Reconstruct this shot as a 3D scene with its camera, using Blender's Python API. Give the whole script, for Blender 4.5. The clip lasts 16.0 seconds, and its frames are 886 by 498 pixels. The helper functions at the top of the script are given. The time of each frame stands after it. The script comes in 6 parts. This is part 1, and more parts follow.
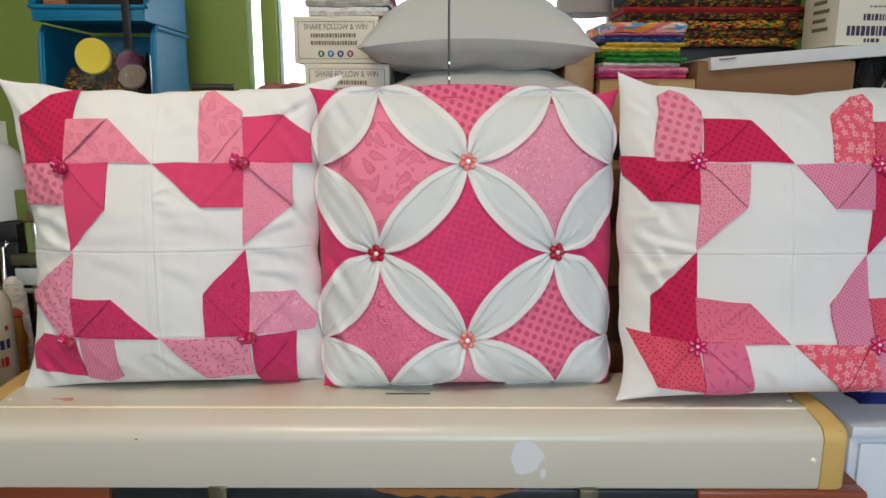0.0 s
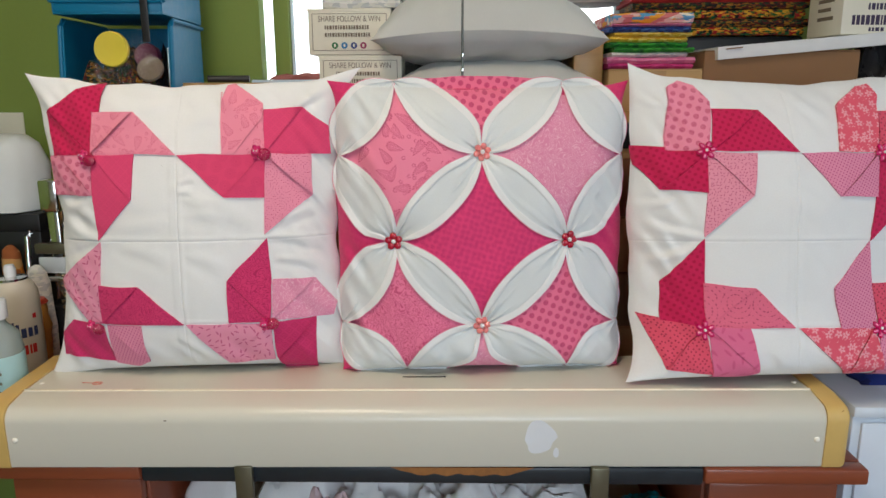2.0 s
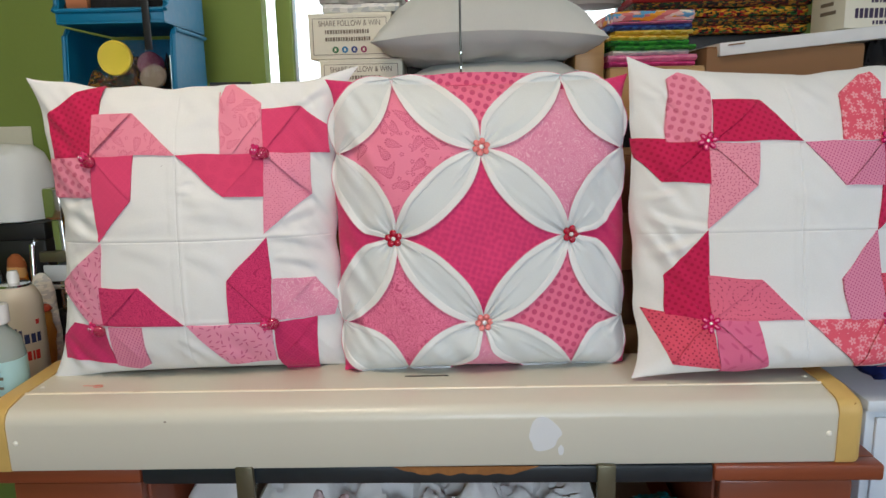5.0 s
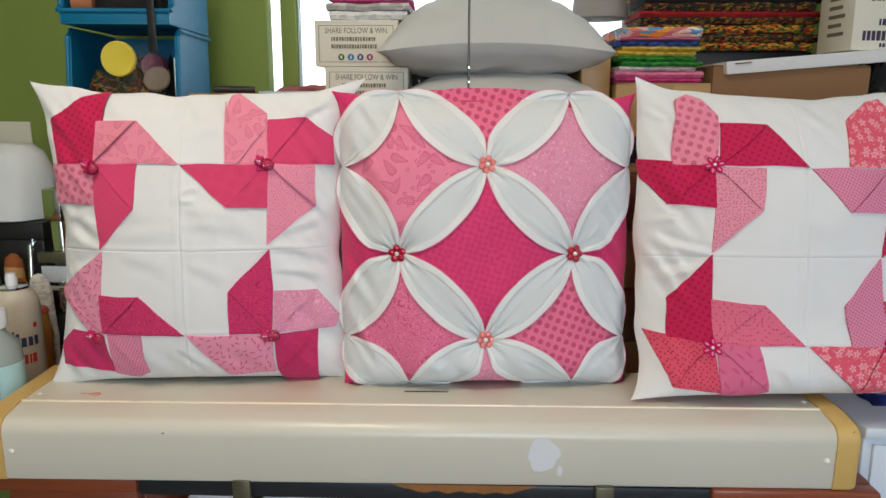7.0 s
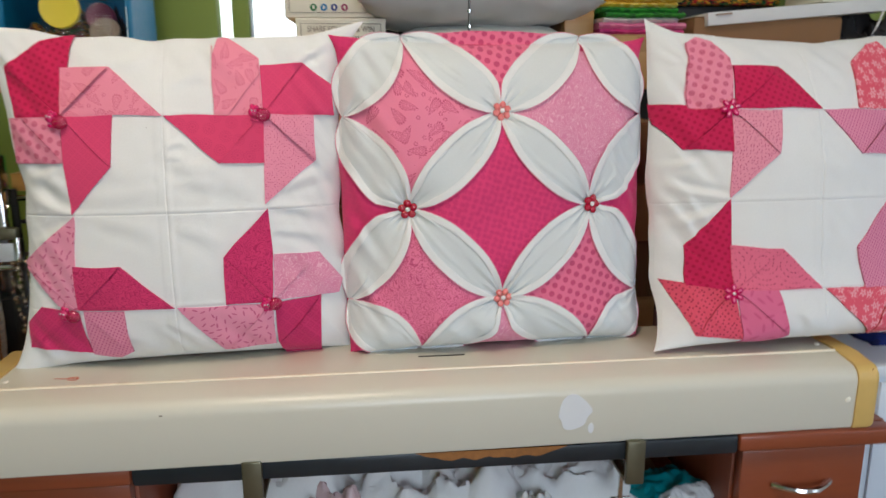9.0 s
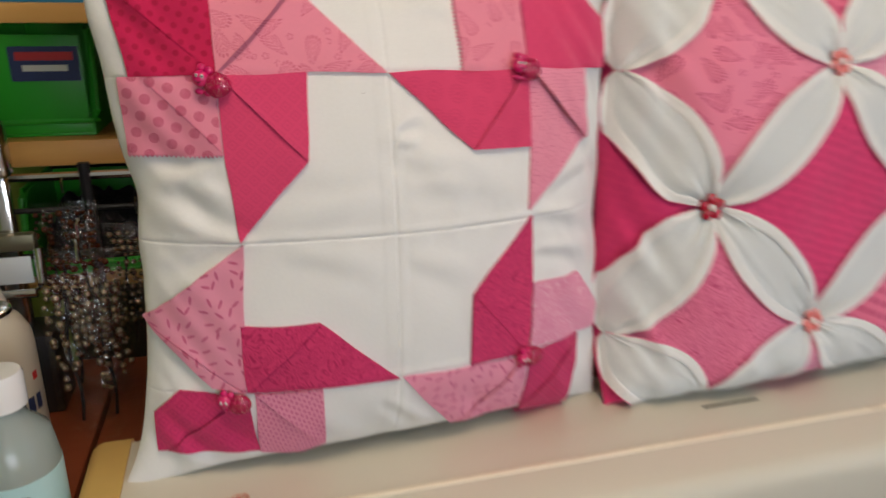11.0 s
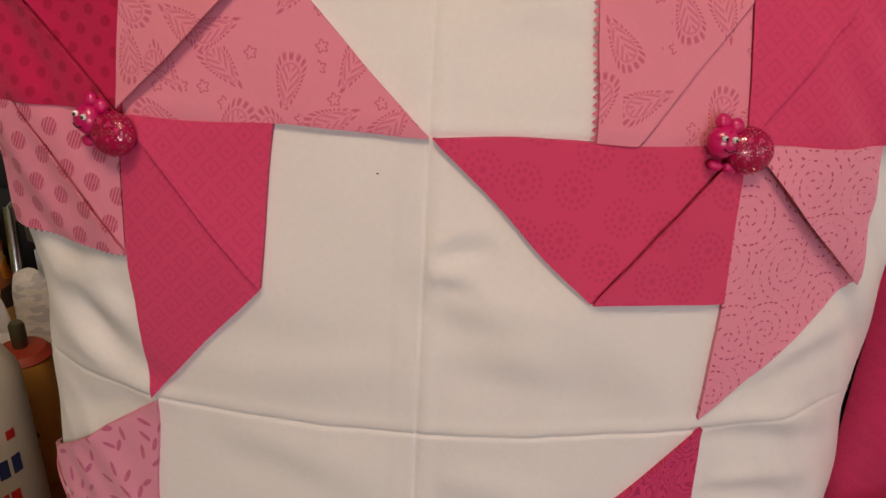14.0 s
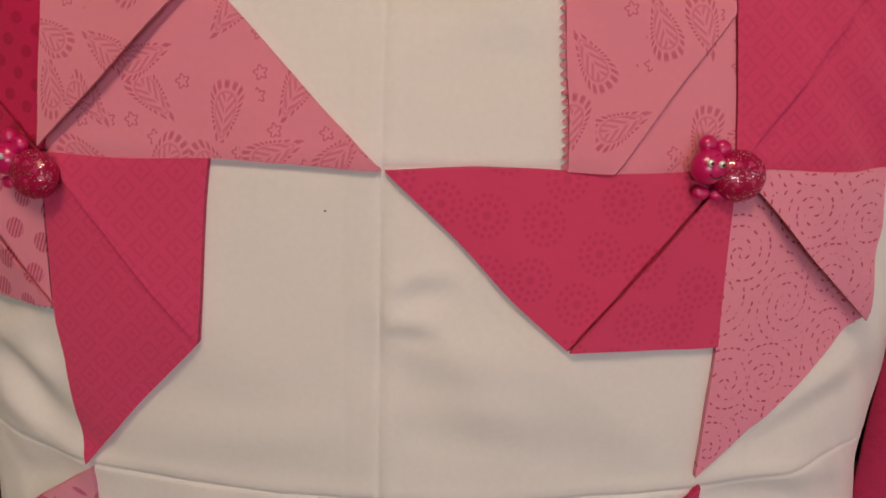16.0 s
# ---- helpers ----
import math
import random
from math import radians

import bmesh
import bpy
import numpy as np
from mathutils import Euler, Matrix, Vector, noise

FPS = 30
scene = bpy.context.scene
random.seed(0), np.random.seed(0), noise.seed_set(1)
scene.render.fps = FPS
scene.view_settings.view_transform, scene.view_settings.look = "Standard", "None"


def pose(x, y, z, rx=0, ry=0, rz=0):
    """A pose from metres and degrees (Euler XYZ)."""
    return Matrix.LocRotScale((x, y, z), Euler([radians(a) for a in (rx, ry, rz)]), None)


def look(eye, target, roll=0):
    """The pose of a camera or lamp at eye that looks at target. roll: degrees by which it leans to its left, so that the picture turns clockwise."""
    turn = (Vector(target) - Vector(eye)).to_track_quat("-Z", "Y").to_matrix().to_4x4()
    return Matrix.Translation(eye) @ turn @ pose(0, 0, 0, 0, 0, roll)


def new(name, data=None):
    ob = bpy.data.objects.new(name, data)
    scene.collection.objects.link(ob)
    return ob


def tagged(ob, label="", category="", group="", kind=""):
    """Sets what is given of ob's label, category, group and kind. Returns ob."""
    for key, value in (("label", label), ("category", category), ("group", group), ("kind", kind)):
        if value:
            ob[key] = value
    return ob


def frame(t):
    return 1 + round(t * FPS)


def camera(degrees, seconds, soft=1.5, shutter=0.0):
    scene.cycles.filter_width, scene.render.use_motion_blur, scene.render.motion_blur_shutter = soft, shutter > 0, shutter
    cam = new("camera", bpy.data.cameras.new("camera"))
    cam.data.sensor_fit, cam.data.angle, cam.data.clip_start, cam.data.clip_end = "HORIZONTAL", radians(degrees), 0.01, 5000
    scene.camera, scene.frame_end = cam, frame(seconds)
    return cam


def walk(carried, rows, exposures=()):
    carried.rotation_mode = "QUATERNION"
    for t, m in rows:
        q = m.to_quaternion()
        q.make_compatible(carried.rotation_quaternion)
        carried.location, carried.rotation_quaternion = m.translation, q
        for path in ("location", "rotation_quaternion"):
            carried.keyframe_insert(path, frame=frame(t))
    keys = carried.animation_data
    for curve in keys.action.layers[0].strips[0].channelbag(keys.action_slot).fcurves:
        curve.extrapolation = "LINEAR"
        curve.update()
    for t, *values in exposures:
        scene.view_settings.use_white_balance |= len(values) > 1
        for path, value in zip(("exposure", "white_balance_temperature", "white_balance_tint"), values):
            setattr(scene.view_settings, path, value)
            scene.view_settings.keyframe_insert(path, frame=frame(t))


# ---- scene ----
cam = camera(63.5, 16.0, shutter=0.6)
PATH = [
    (0, (0.039, 0.105, 1.269), (0.01, 2.065, 0.868), 0.1),
    (0.5, (0.026, 0.106, 1.278), (-0.01, 2.065, 0.879), -0.4),
    (1, (0.018, 0.092, 1.274), (-0.015, 2.049, 0.864), -0.1),
    (1.5, (0.017, 0.078, 1.272), (-0.003, 2.028, 0.829), 0.1),
    (2, (0.022, 0.073, 1.277), (-0.016, 2.025, 0.84), -0.2),
    (2.5, (0.041, 0.094, 1.273), (-0.016, 2.052, 0.872), -0.7),
    (3, (0.04, 0.097, 1.252), (-0.025, 2.06, 0.874), -1.5),
    (3.2, (0.037, 0.097, 1.245), (-0.041, 2.059, 0.862), -1.7),
    (5.5, (0.04, 0.073, 1.244), (-0.026, 2.034, 0.855), -1.1),
    (6, (0.029, 0.079, 1.265), (-0.026, 2.036, 0.859), -1.0),
    (6.5, (0.028, 0.083, 1.271), (-0.037, 2.044, 0.88), -0.6),
    (7, (0.026, 0.085, 1.273), (-0.031, 2.044, 0.874), 0.3),
    (7.5, (0.035, 0.088, 1.268), (-0.006, 2.045, 0.859), 0.7),
    (8, (0.037, 0.086, 1.27), (-0.021, 2.038, 0.84), 0.6),
    (8.2, (0.027, 0.083, 1.262), (-0.029, 2.037, 0.84), 0.9),
    (10.3, (-0.468, 0.386, 1.195), (0.212, 2.168, 0.595), -1.9),
    (10.5, (-0.5, 0.425, 1.211), (0.191, 2.195, 0.589), -1.4),
    (11, (-0.481, 0.542, 1.233), (0.02, 2.37, 0.594), 0.5),
    (11.5, (-0.436, 0.718, 1.229), (-0.146, 2.573, 0.541), 1.9),
    (12, (-0.397, 0.845, 1.24), (-0.363, 2.705, 0.505), 1.4),
    (12.5, (-0.38, 0.844, 1.251), (-0.543, 2.682, 0.482), 1.1),
    (13, (-0.37, 0.823, 1.265), (-0.587, 2.651, 0.482), 0.1),
    (13.5, (-0.355, 0.815, 1.259), (-0.54, 2.634, 0.448), 1.5),
    (14, (-0.348, 0.825, 1.259), (-0.498, 2.643, 0.437), 2.9),
    (14.5, (-0.347, 0.82, 1.256), (-0.496, 2.633, 0.423), 3.1),
    (15, (-0.349, 0.829, 1.246), (-0.502, 2.639, 0.408), 2.9),
    (15.5, (-0.342, 0.852, 1.25), (-0.502, 2.684, 0.464), 2.4),
    (16, (-0.334, 0.854, 1.251), (-0.503, 2.706, 0.515), 1.4),
]
EXPOSURES = [
    (0, 0.02, 6100, 12), (8.2, 0.02, 6100, 12), (10.3, -0.04, 6000, 13), (11.0, -0.12, 6500, 16),
    (11.6, -0.34, 8300, 23), (12.0, -0.62, 10800, 27), (12.8, -0.54, 8700, 28), (14.0, -0.48, 7400, 29), (16, -0.60, 7400, 28),
]
walk(cam, [(t, look(eye, target, roll)) for t, eye, target, roll in PATH], EXPOSURES)


# ---- light ----
world = bpy.data.worlds.new("world")
scene.world = world
world.use_nodes = True
wn = world.node_tree.nodes
sky = wn.new("ShaderNodeTexSky")
sky.sky_type, sky.sun_disc = "NISHITA", False
sky.sun_elevation, sky.sun_rotation = radians(40), radians(150)
world.node_tree.links.new(sky.outputs[0], wn["Background"].inputs[0])
wn["Background"].inputs[1].default_value = 0.12


def area_lamp(name, m, sx, sy, watts, color):
    data = bpy.data.lights.new(name, "AREA")
    data.shape, data.size, data.size_y, data.energy, data.color = "RECTANGLE", sx, sy, watts, color
    ob = new(name, data)
    ob.matrix_world = m
    return ob


# the room's ceiling lamp, the window behind the cushions and the one behind the camera
area_lamp("ceiling_lamp_light", look((-0.35, 0.3, 2.36), (-0.35, 0.35, 0)), 0.45, 0.45, 13.5, (1.0, 0.80, 0.56))
area_lamp("window_light", look((-0.02, 1.93, 1.75), (-0.02, 0.9, 1.0)), 0.75, 0.8, 1.6, (0.86, 0.94, 1.0))
area_lamp("rear_window_light", look((0.3, -2.36, 1.45), (0.1, 1.0, 1.1)), 1.5, 1.1, 37, (0.79, 0.91, 1.0))
# cool fill from the east, added to brighten the right; its source is unseen
area_lamp("side_fill_light", look((2.06, -0.35, 1.45), (0.2, 0.8, 1.1)), 1.2, 1.1, 4, (0.79, 0.91, 1.0))


# ---- node helpers and materials ----
class Val:
    """A socket with arithmetic."""

    def __init__(self, tree, socket):
        self.tree, self.socket = tree, socket

    def op(self, kind, *others, clamp=False):
        node = self.tree.nodes.new("ShaderNodeMath")
        node.operation, node.use_clamp = kind, clamp
        for i, v in enumerate((self, *others)):
            if isinstance(v, Val):
                self.tree.links.new(v.socket, node.inputs[i])
            else:
                node.inputs[i].default_value = v
        return Val(self.tree, node.outputs[0])

    def __add__(self, o): return self.op("ADD", o)
    def __sub__(self, o): return self.op("SUBTRACT", o)
    def __mul__(self, o): return self.op("MULTIPLY", o)
    def __truediv__(self, o): return self.op("DIVIDE", o)
    def abs(self): return self.op("ABSOLUTE")
    def sin(self): return self.op("SINE")
    def cos(self): return self.op("COSINE")
    def sqrt(self): return self.op("SQRT")
    def pow(self, p): return self.op("POWER", p)
    def max(self, o): return self.op("MAXIMUM", o)
    def min(self, o): return self.op("MINIMUM", o)

    def below(self, edge, soft):
        """1 where the value is under edge, falling to 0 over soft."""
        return ((self * -1.0 + edge) / soft + 0.5).op("ADD", 0.0, clamp=True)


def node(tree, kind, **inputs):
    n = tree.nodes.new(kind)
    for key, v in inputs.items():
        sock = n.inputs[key.replace("_", " ")]
        if isinstance(v, Val):
            tree.links.new(v.socket, sock)
        elif isinstance(v, bpy.types.NodeSocket):
            tree.links.new(v, sock)
        else:
            sock.default_value = v
    return n


def mix(tree, fac, a, b, kind="MIX"):
    n = tree.nodes.new("ShaderNodeMix")
    n.data_type, n.blend_type = "RGBA", kind
    for sock, v in ((n.inputs[0], fac), (n.inputs[6], a), (n.inputs[7], b)):
        if isinstance(v, Val):
            tree.links.new(v.socket, sock)
        elif isinstance(v, bpy.types.NodeSocket):
            tree.links.new(v, sock)
        else:
            sock.default_value = v if not isinstance(v, tuple) else (*v, 1)[:4]
    return n.outputs[2]


def start(name):
    m = bpy.data.materials.new(name)
    m.use_nodes = True
    return m, m.node_tree, m.node_tree.nodes["Principled BSDF"]


def srgb(r, g, b):
    f = lambda c: c / 12.92 if c <= 0.04045 else ((c + 0.055) / 1.055) ** 2.4
    return tuple(f(c / 255) for c in (r, g, b))


def plain(name, color, rough=0.5, metal=0.0, vary=0.12, scale=30.0, bump=0.1, big=3.0, **more):
    """Paint, plastic, card or metal with two scales of unevenness."""
    m, t, p = start(name)
    co = node(t, "ShaderNodeTexCoord").outputs["Object"]
    n1 = node(t, "ShaderNodeTexNoise", Vector=co, Scale=scale, Detail=5.0)
    n2 = node(t, "ShaderNodeTexNoise", Vector=co, Scale=big, Detail=3.0)
    v = (Val(t, n1.outputs[0]) - 0.5) * (vary * 1.2) + (Val(t, n2.outputs[0]) - 0.5) * (vary * 1.6) + 1.0
    hsv = node(t, "ShaderNodeHueSaturation", Value=v, Color=(*color, 1))
    t.links.new(hsv.outputs[0], p.inputs["Base Color"])
    r = (Val(t, n1.outputs[0]) - 0.5) * 0.2 + rough
    t.links.new(r.socket, p.inputs["Roughness"])
    p.inputs["Metallic"].default_value = metal
    for k, val in more.items():
        p.inputs[k.replace("_", " ")].default_value = val
    if bump:
        b = node(t, "ShaderNodeBump", Strength=bump, Distance=0.002, Height=n1.outputs[0])
        t.links.new(b.outputs[0], p.inputs["Normal"])
    return m


def cells(t, uv, per, random_=0.0, turn=0.0):
    """Local place (x, y) in a lattice of cells, per metres wide, with a random number for each cell."""
    mp = node(t, "ShaderNodeMapping", Vector=uv, Scale=(1 / per, 1 / per, 1), Rotation=(0, 0, turn))
    vo = t.nodes.new("ShaderNodeTexVoronoi")
    vo.voronoi_dimensions = "2D"
    t.links.new(mp.outputs[0], vo.inputs["Vector"])
    vo.inputs["Scale"].default_value, vo.inputs["Randomness"].default_value = 1.0, random_
    sub = t.nodes.new("ShaderNodeVectorMath")
    sub.operation = "SUBTRACT"
    t.links.new(mp.outputs[0], sub.inputs[0])
    t.links.new(vo.outputs["Position"], sub.inputs[1])
    s = node(t, "ShaderNodeSeparateXYZ", Vector=sub.outputs[0])
    c = node(t, "ShaderNodeSeparateColor", Color=vo.outputs["Color"])
    return Val(t, s.outputs[0]), Val(t, s.outputs[1]), Val(t, c.outputs[0]), Val(t, c.outputs[1])


def spun(x, y, a):
    c, s = a.cos(), a.sin()
    return x * c - y * s, x * s + y * c


def dots(t, uv, per, r, turn=0.5, jitter=0.0, stripes=False):
    x, y, a, b = cells(t, uv, per, jitter, turn)
    d = (x * x + y * y).sqrt()
    f = d.below(r, 0.05)
    if stripes:
        f = f * ((x * 55.0).sin().below(0.25, 0.4) * 0.65 + 0.3)
    return f


def paisley(t, uv, per):
    x, y, a, b = cells(t, uv, per, 0.75)
    x, y = spun(x, y, a * 6.283)
    y = y + x * x * 1.2
    q = ((x / (y * -0.28 + 0.22)).pow(2.0) + (y / 0.50).pow(2.0)).sqrt()
    ang = x.op("ARCTAN2", y)
    beads = (ang * 22.0).sin().below(0.2, 0.5)
    ring = (q - 0.86).abs().below(0.11, 0.08) * beads
    hatch = ((y + x.abs() * 1.4) * 42.0).sin().below(-0.1, 0.7) * x.abs().op("GREATER_THAN", 0.012)
    vein = hatch * q.below(0.62, 0.06) * 0.62 + (q - 0.64).abs().below(0.035, 0.05) * 0.5
    small = cells(t, uv, per * 0.62, 0.9, 0.7)
    d = (small[0] * small[0] + small[1] * small[1]).sqrt()
    petal = ((small[0].op("ARCTAN2", small[1]) * 5.0).sin() * 0.035 + 0.13)
    flower = ((d - petal).abs().below(0.025, 0.03)) * q.op("GREATER_THAN", 1.25) * b.op("GREATER_THAN", 0.35)
    return ring.max(vein * q.op("LESS_THAN", 0.9)).max(flower)


def leaves(t, uv, per):
    x, y, a, b = cells(t, uv, per, 0.7)
    x, y = spun(x, y, a * 6.283)
    q = ((x / 0.13).pow(2.0) + (y / 0.42).pow(2.0)).sqrt()
    return q.below(0.85, 0.2)


def scroll(t, uv, per, beaded=True):
    x, y, a, b = cells(t, uv, per, 0.8)
    d = (x * x + y * y).sqrt()
    ang = x.op("ARCTAN2", y)
    coil = ((d * 3.2 + ang * 0.159 + a) * 6.283).sin().abs().below(0.3, 0.2)
    if not beaded:
        return coil
    fine = cells(t, uv, per * 0.11, 0.2)
    return coil * (fine[0] * fine[0] + fine[1] * fine[1]).sqrt().below(0.33, 0.15)


def medallion(t, uv, per):
    x, y, a, b = cells(t, uv, per, 0.35, 0.3)
    d = (x * x + y * y).sqrt()
    ang = x.op("ARCTAN2", y)
    r1 = (d - 0.36).abs().below(0.035, 0.04) * (ang * 16.0).sin().below(0.3, 0.5)
    r2 = (d - 0.22).abs().below(0.04, 0.05) * (ang * 10.0).sin().below(0.4, 0.5)
    return r1.max(r2).max(d.below(0.08, 0.05))


def lattice(t, uv, per):
    x, y, a, b = cells(t, uv, per, 0.0, 0.785)
    d = x.abs().max(y.abs())
    e = ((d - 0.3).abs().below(0.05, 0.06)).max(d.below(0.09, 0.06))
    small = cells(t, uv, per * 0.27, 0.6)
    f = (small[0] * small[0] + small[1] * small[1]).sqrt().below(0.2, 0.15) * 0.6
    return e.max(f)


def blossom(t, uv, per):
    x, y, a, b = cells(t, uv, per, 0.8)
    d = (x * x + y * y).sqrt()
    ang = x.op("ARCTAN2", y) + a * 6.0
    edge = (ang * 2.5).sin().abs() * 0.28 + 0.12
    fl = (d - edge).below(0.0, 0.08) * (d.op("GREATER_THAN", 0.08))
    lf = cells(t, uv, per * 0.45, 0.9, 1.0)
    q = ((lf[0] / 0.12).pow(2.0) + (lf[1] / 0.4).pow(2.0)).sqrt().below(0.7, 0.2)
    return fl.max(q * b.op("GREATER_THAN", 0.3) * d.op("GREATER_THAN", 0.35))


def squiggle(t, uv, per):
    n = node(t, "ShaderNodeTexNoise", Vector=uv, Scale=1 / per, Detail=1.0, Distortion=1.2)
    return (Val(t, n.outputs[0]) * 34.0).sin().abs().below(0.42, 0.35)


PRINTS = dict(dots=dots, paisley=paisley, leaves=leaves, scroll=scroll, medallion=medallion, lattice=lattice,
              blossom=blossom, squiggle=squiggle)


def fabric(name, color, ink=None, motif="", per=0.02, strength=0.8, weave=0.00062, weave_bump=0.35, soft=0.0, **how):
    """Woven cotton, printed with a motif where one is named."""
    m, t, p = start(name)
    uv = node(t, "ShaderNodeUVMap").outputs[0]
    sep = node(t, "ShaderNodeSeparateXYZ", Vector=uv)
    u, v = Val(t, sep.outputs[0]), Val(t, sep.outputs[1])
    cloud = node(t, "ShaderNodeTexNoise", Vector=uv, Scale=14.0, Detail=4.0)
    slub = node(t, "ShaderNodeTexNoise", Vector=uv, Scale=420.0, Detail=2.0)
    value = (Val(t, cloud.outputs[0]) - 0.5) * 0.08 + (Val(t, slub.outputs[0]) - 0.5) * 0.07 + 1.0
    col = node(t, "ShaderNodeHueSaturation", Value=value, Color=(*color, 1)).outputs[0]
    if motif:
        f = PRINTS[motif](t, uv, per, **how) * strength
        worn = (Val(t, slub.outputs[0]) - 0.5) * 0.8 + 0.95
        col = mix(t, f * worn, col, ink)
    t.links.new(col, p.inputs["Base Color"])
    k = 6.283 / weave
    w = (u * k).sin() * (v * k).sin()
    h = w * 0.5 + Val(t, slub.outputs[0])
    soft_n = node(t, "ShaderNodeTexNoise", Vector=uv, Scale=15.0, Detail=3.0, Roughness=0.45)
    rumple = node(t, "ShaderNodeBump", Strength=0.35, Distance=0.007, Height=soft_n.outputs[0])
    b = node(t, "ShaderNodeBump", Strength=weave_bump, Distance=0.0004, Height=h, Normal=rumple.outputs[0])
    t.links.new(b.outputs[0], p.inputs["Normal"])
    p.inputs["Roughness"].default_value = 0.88
    p.inputs["Specular IOR Level"].default_value = 0.25
    p.inputs["Sheen Weight"].default_value = 0.12
    p.inputs["Sheen Roughness"].default_value = 0.5
    return m


# greyer than WHITE: shade of the recessed petal middles is put into the colour
INNER_WHITE = fabric("shaded_grey_white_cotton", (0.70, 0.73, 0.73), weave_bump=0.3)
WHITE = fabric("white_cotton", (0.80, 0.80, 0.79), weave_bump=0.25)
BACK = fabric("pink_backing", srgb(228, 105, 140), srgb(205, 70, 115), "leaves", per=0.012)
DEEP = srgb(206, 52, 106)
RED = srgb(202, 32, 84)
CORAL = srgb(232, 92, 112)
F_RED_DOT = fabric("deep_red_dotted", RED, srgb(168, 16, 60), "dots", per=0.0085, r=0.26, strength=0.7)
F_PAISLEY = fabric("pink_paisley", srgb(237, 143, 165), srgb(196, 62, 98), "paisley", per=0.0235, strength=0.6)
F_DISC = fabric("pink_discs", srgb(235, 142, 166), srgb(190, 58, 98), "dots", per=0.0125, r=0.3, strength=0.85, stripes=True, turn=0.35)
F_LATTICE = fabric("dark_pink_lattice", srgb(224, 72, 116), srgb(188, 40, 90), "lattice", per=0.0092, strength=0.26)
F_MEDAL = fabric("dark_pink_medallion", srgb(220, 70, 112), srgb(190, 42, 90), "medallion", per=0.019, strength=0.42)
F_SCROLL = fabric("light_pink_scroll", srgb(237, 148, 172), srgb(192, 58, 100), "scroll", per=0.026, strength=0.9)
F_TWIG = fabric("pale_pink_twigs", srgb(236, 152, 178), srgb(202, 82, 124), "leaves", per=0.0105, strength=0.8)
F_FROND = fabric("pale_pink_fronds", srgb(226, 140, 170), srgb(244, 192, 208), "squiggle", per=0.016, strength=0.75)
F_DARK_SCROLL = fabric("dark_pink_scroll", srgb(214, 58, 110), srgb(172, 28, 82), "squiggle", per=0.016, strength=0.85)
F_DEEP = fabric("deep_pink_speckled", DEEP, srgb(170, 28, 82), "lattice", per=0.011, strength=0.5)
F_PIN = fabric("pale_pink_pin_dots", srgb(234, 152, 172), srgb(192, 70, 112), "leaves", per=0.0046, strength=0.9)
F_PIN2 = fabric("orchid_pink_pin_dots", srgb(228, 142, 170), srgb(192, 72, 122), "dots", per=0.0044, r=0.24, strength=0.85)
F_BLOSSOM = fabric("coral_blossom", CORAL, srgb(246, 176, 184), "blossom", per=0.0145, strength=0.85)
F_CORAL_DOT = fabric("coral_fine_dots", srgb(224, 84, 108), srgb(150, 26, 60), "dots", per=0.006, r=0.2, turn=0.7, strength=0.85, jitter=0.5)
F_MIX = fabric("pink_beaded_swirl", srgb(230, 112, 140), srgb(170, 44, 82), "scroll", per=0.045, strength=0.9)
F_ORCHID = fabric("orchid_pink_leaf", srgb(224, 110, 148), srgb(204, 78, 122), "leaves", per=0.018, strength=0.6)


def cream_plastic():
    """Aged cream sheet, glossy, with faint scuffs."""
    m, t, p = start("cream_enamel")
    co = node(t, "ShaderNodeTexCoord").outputs["Object"]
    big = node(t, "ShaderNodeTexNoise", Vector=co, Scale=3.5, Detail=5.0)
    fine = node(t, "ShaderNodeTexNoise", Vector=co, Scale=160.0, Detail=3.0)
    st = node(t, "ShaderNodeMapping", Vector=co, Scale=(4, 60, 60))
    scuff = node(t, "ShaderNodeTexNoise", Vector=st.outputs[0], Scale=6.0, Detail=6.0)
    v = (Val(t, big.outputs[0]) - 0.5) * 0.07 + (Val(t, scuff.outputs[0]) - 0.5) * 0.012 + 1.0
    hsv = node(t, "ShaderNodeHueSaturation", Value=v, Color=(0.67, 0.64, 0.54, 1))
    t.links.new(hsv.outputs[0], p.inputs["Base Color"])
    r = (Val(t, fine.outputs[0]) - 0.5) * 0.06 + 0.3
    t.links.new(r.socket, p.inputs["Roughness"])
    b = node(t, "ShaderNodeBump", Strength=0.06, Distance=0.001, Height=fine.outputs[0])
    t.links.new(b.outputs[0], p.inputs["Normal"])
    return m


def wood(name, light, dark, rough=0.35, along=0, scale=1.0):
    m, t, p = start(name)
    co = node(t, "ShaderNodeTexCoord").outputs["Object"]
    s = [26.0, 26.0, 26.0]
    s[along] = 1.6
    mp = node(t, "ShaderNodeMapping", Vector=co, Scale=tuple(a * scale for a in s))
    n1 = node(t, "ShaderNodeTexNoise", Vector=mp.outputs[0], Scale=2.0, Detail=7.0, Distortion=0.6)
    n2 = node(t, "ShaderNodeTexNoise", Vector=co, Scale=4.0)
    f = (Val(t, n1.outputs[0]) * 0.8 + Val(t, n2.outputs[0]) * 0.3 - 0.25).op("ADD", 0.0, clamp=True)
    t.links.new(mix(t, f, light, dark), p.inputs["Base Color"])
    p.inputs["Roughness"].default_value = rough
    b = node(t, "ShaderNodeBump", Strength=0.15, Distance=0.001, Height=n1.outputs[0])
    t.links.new(b.outputs[0], p.inputs["Normal"])
    return m


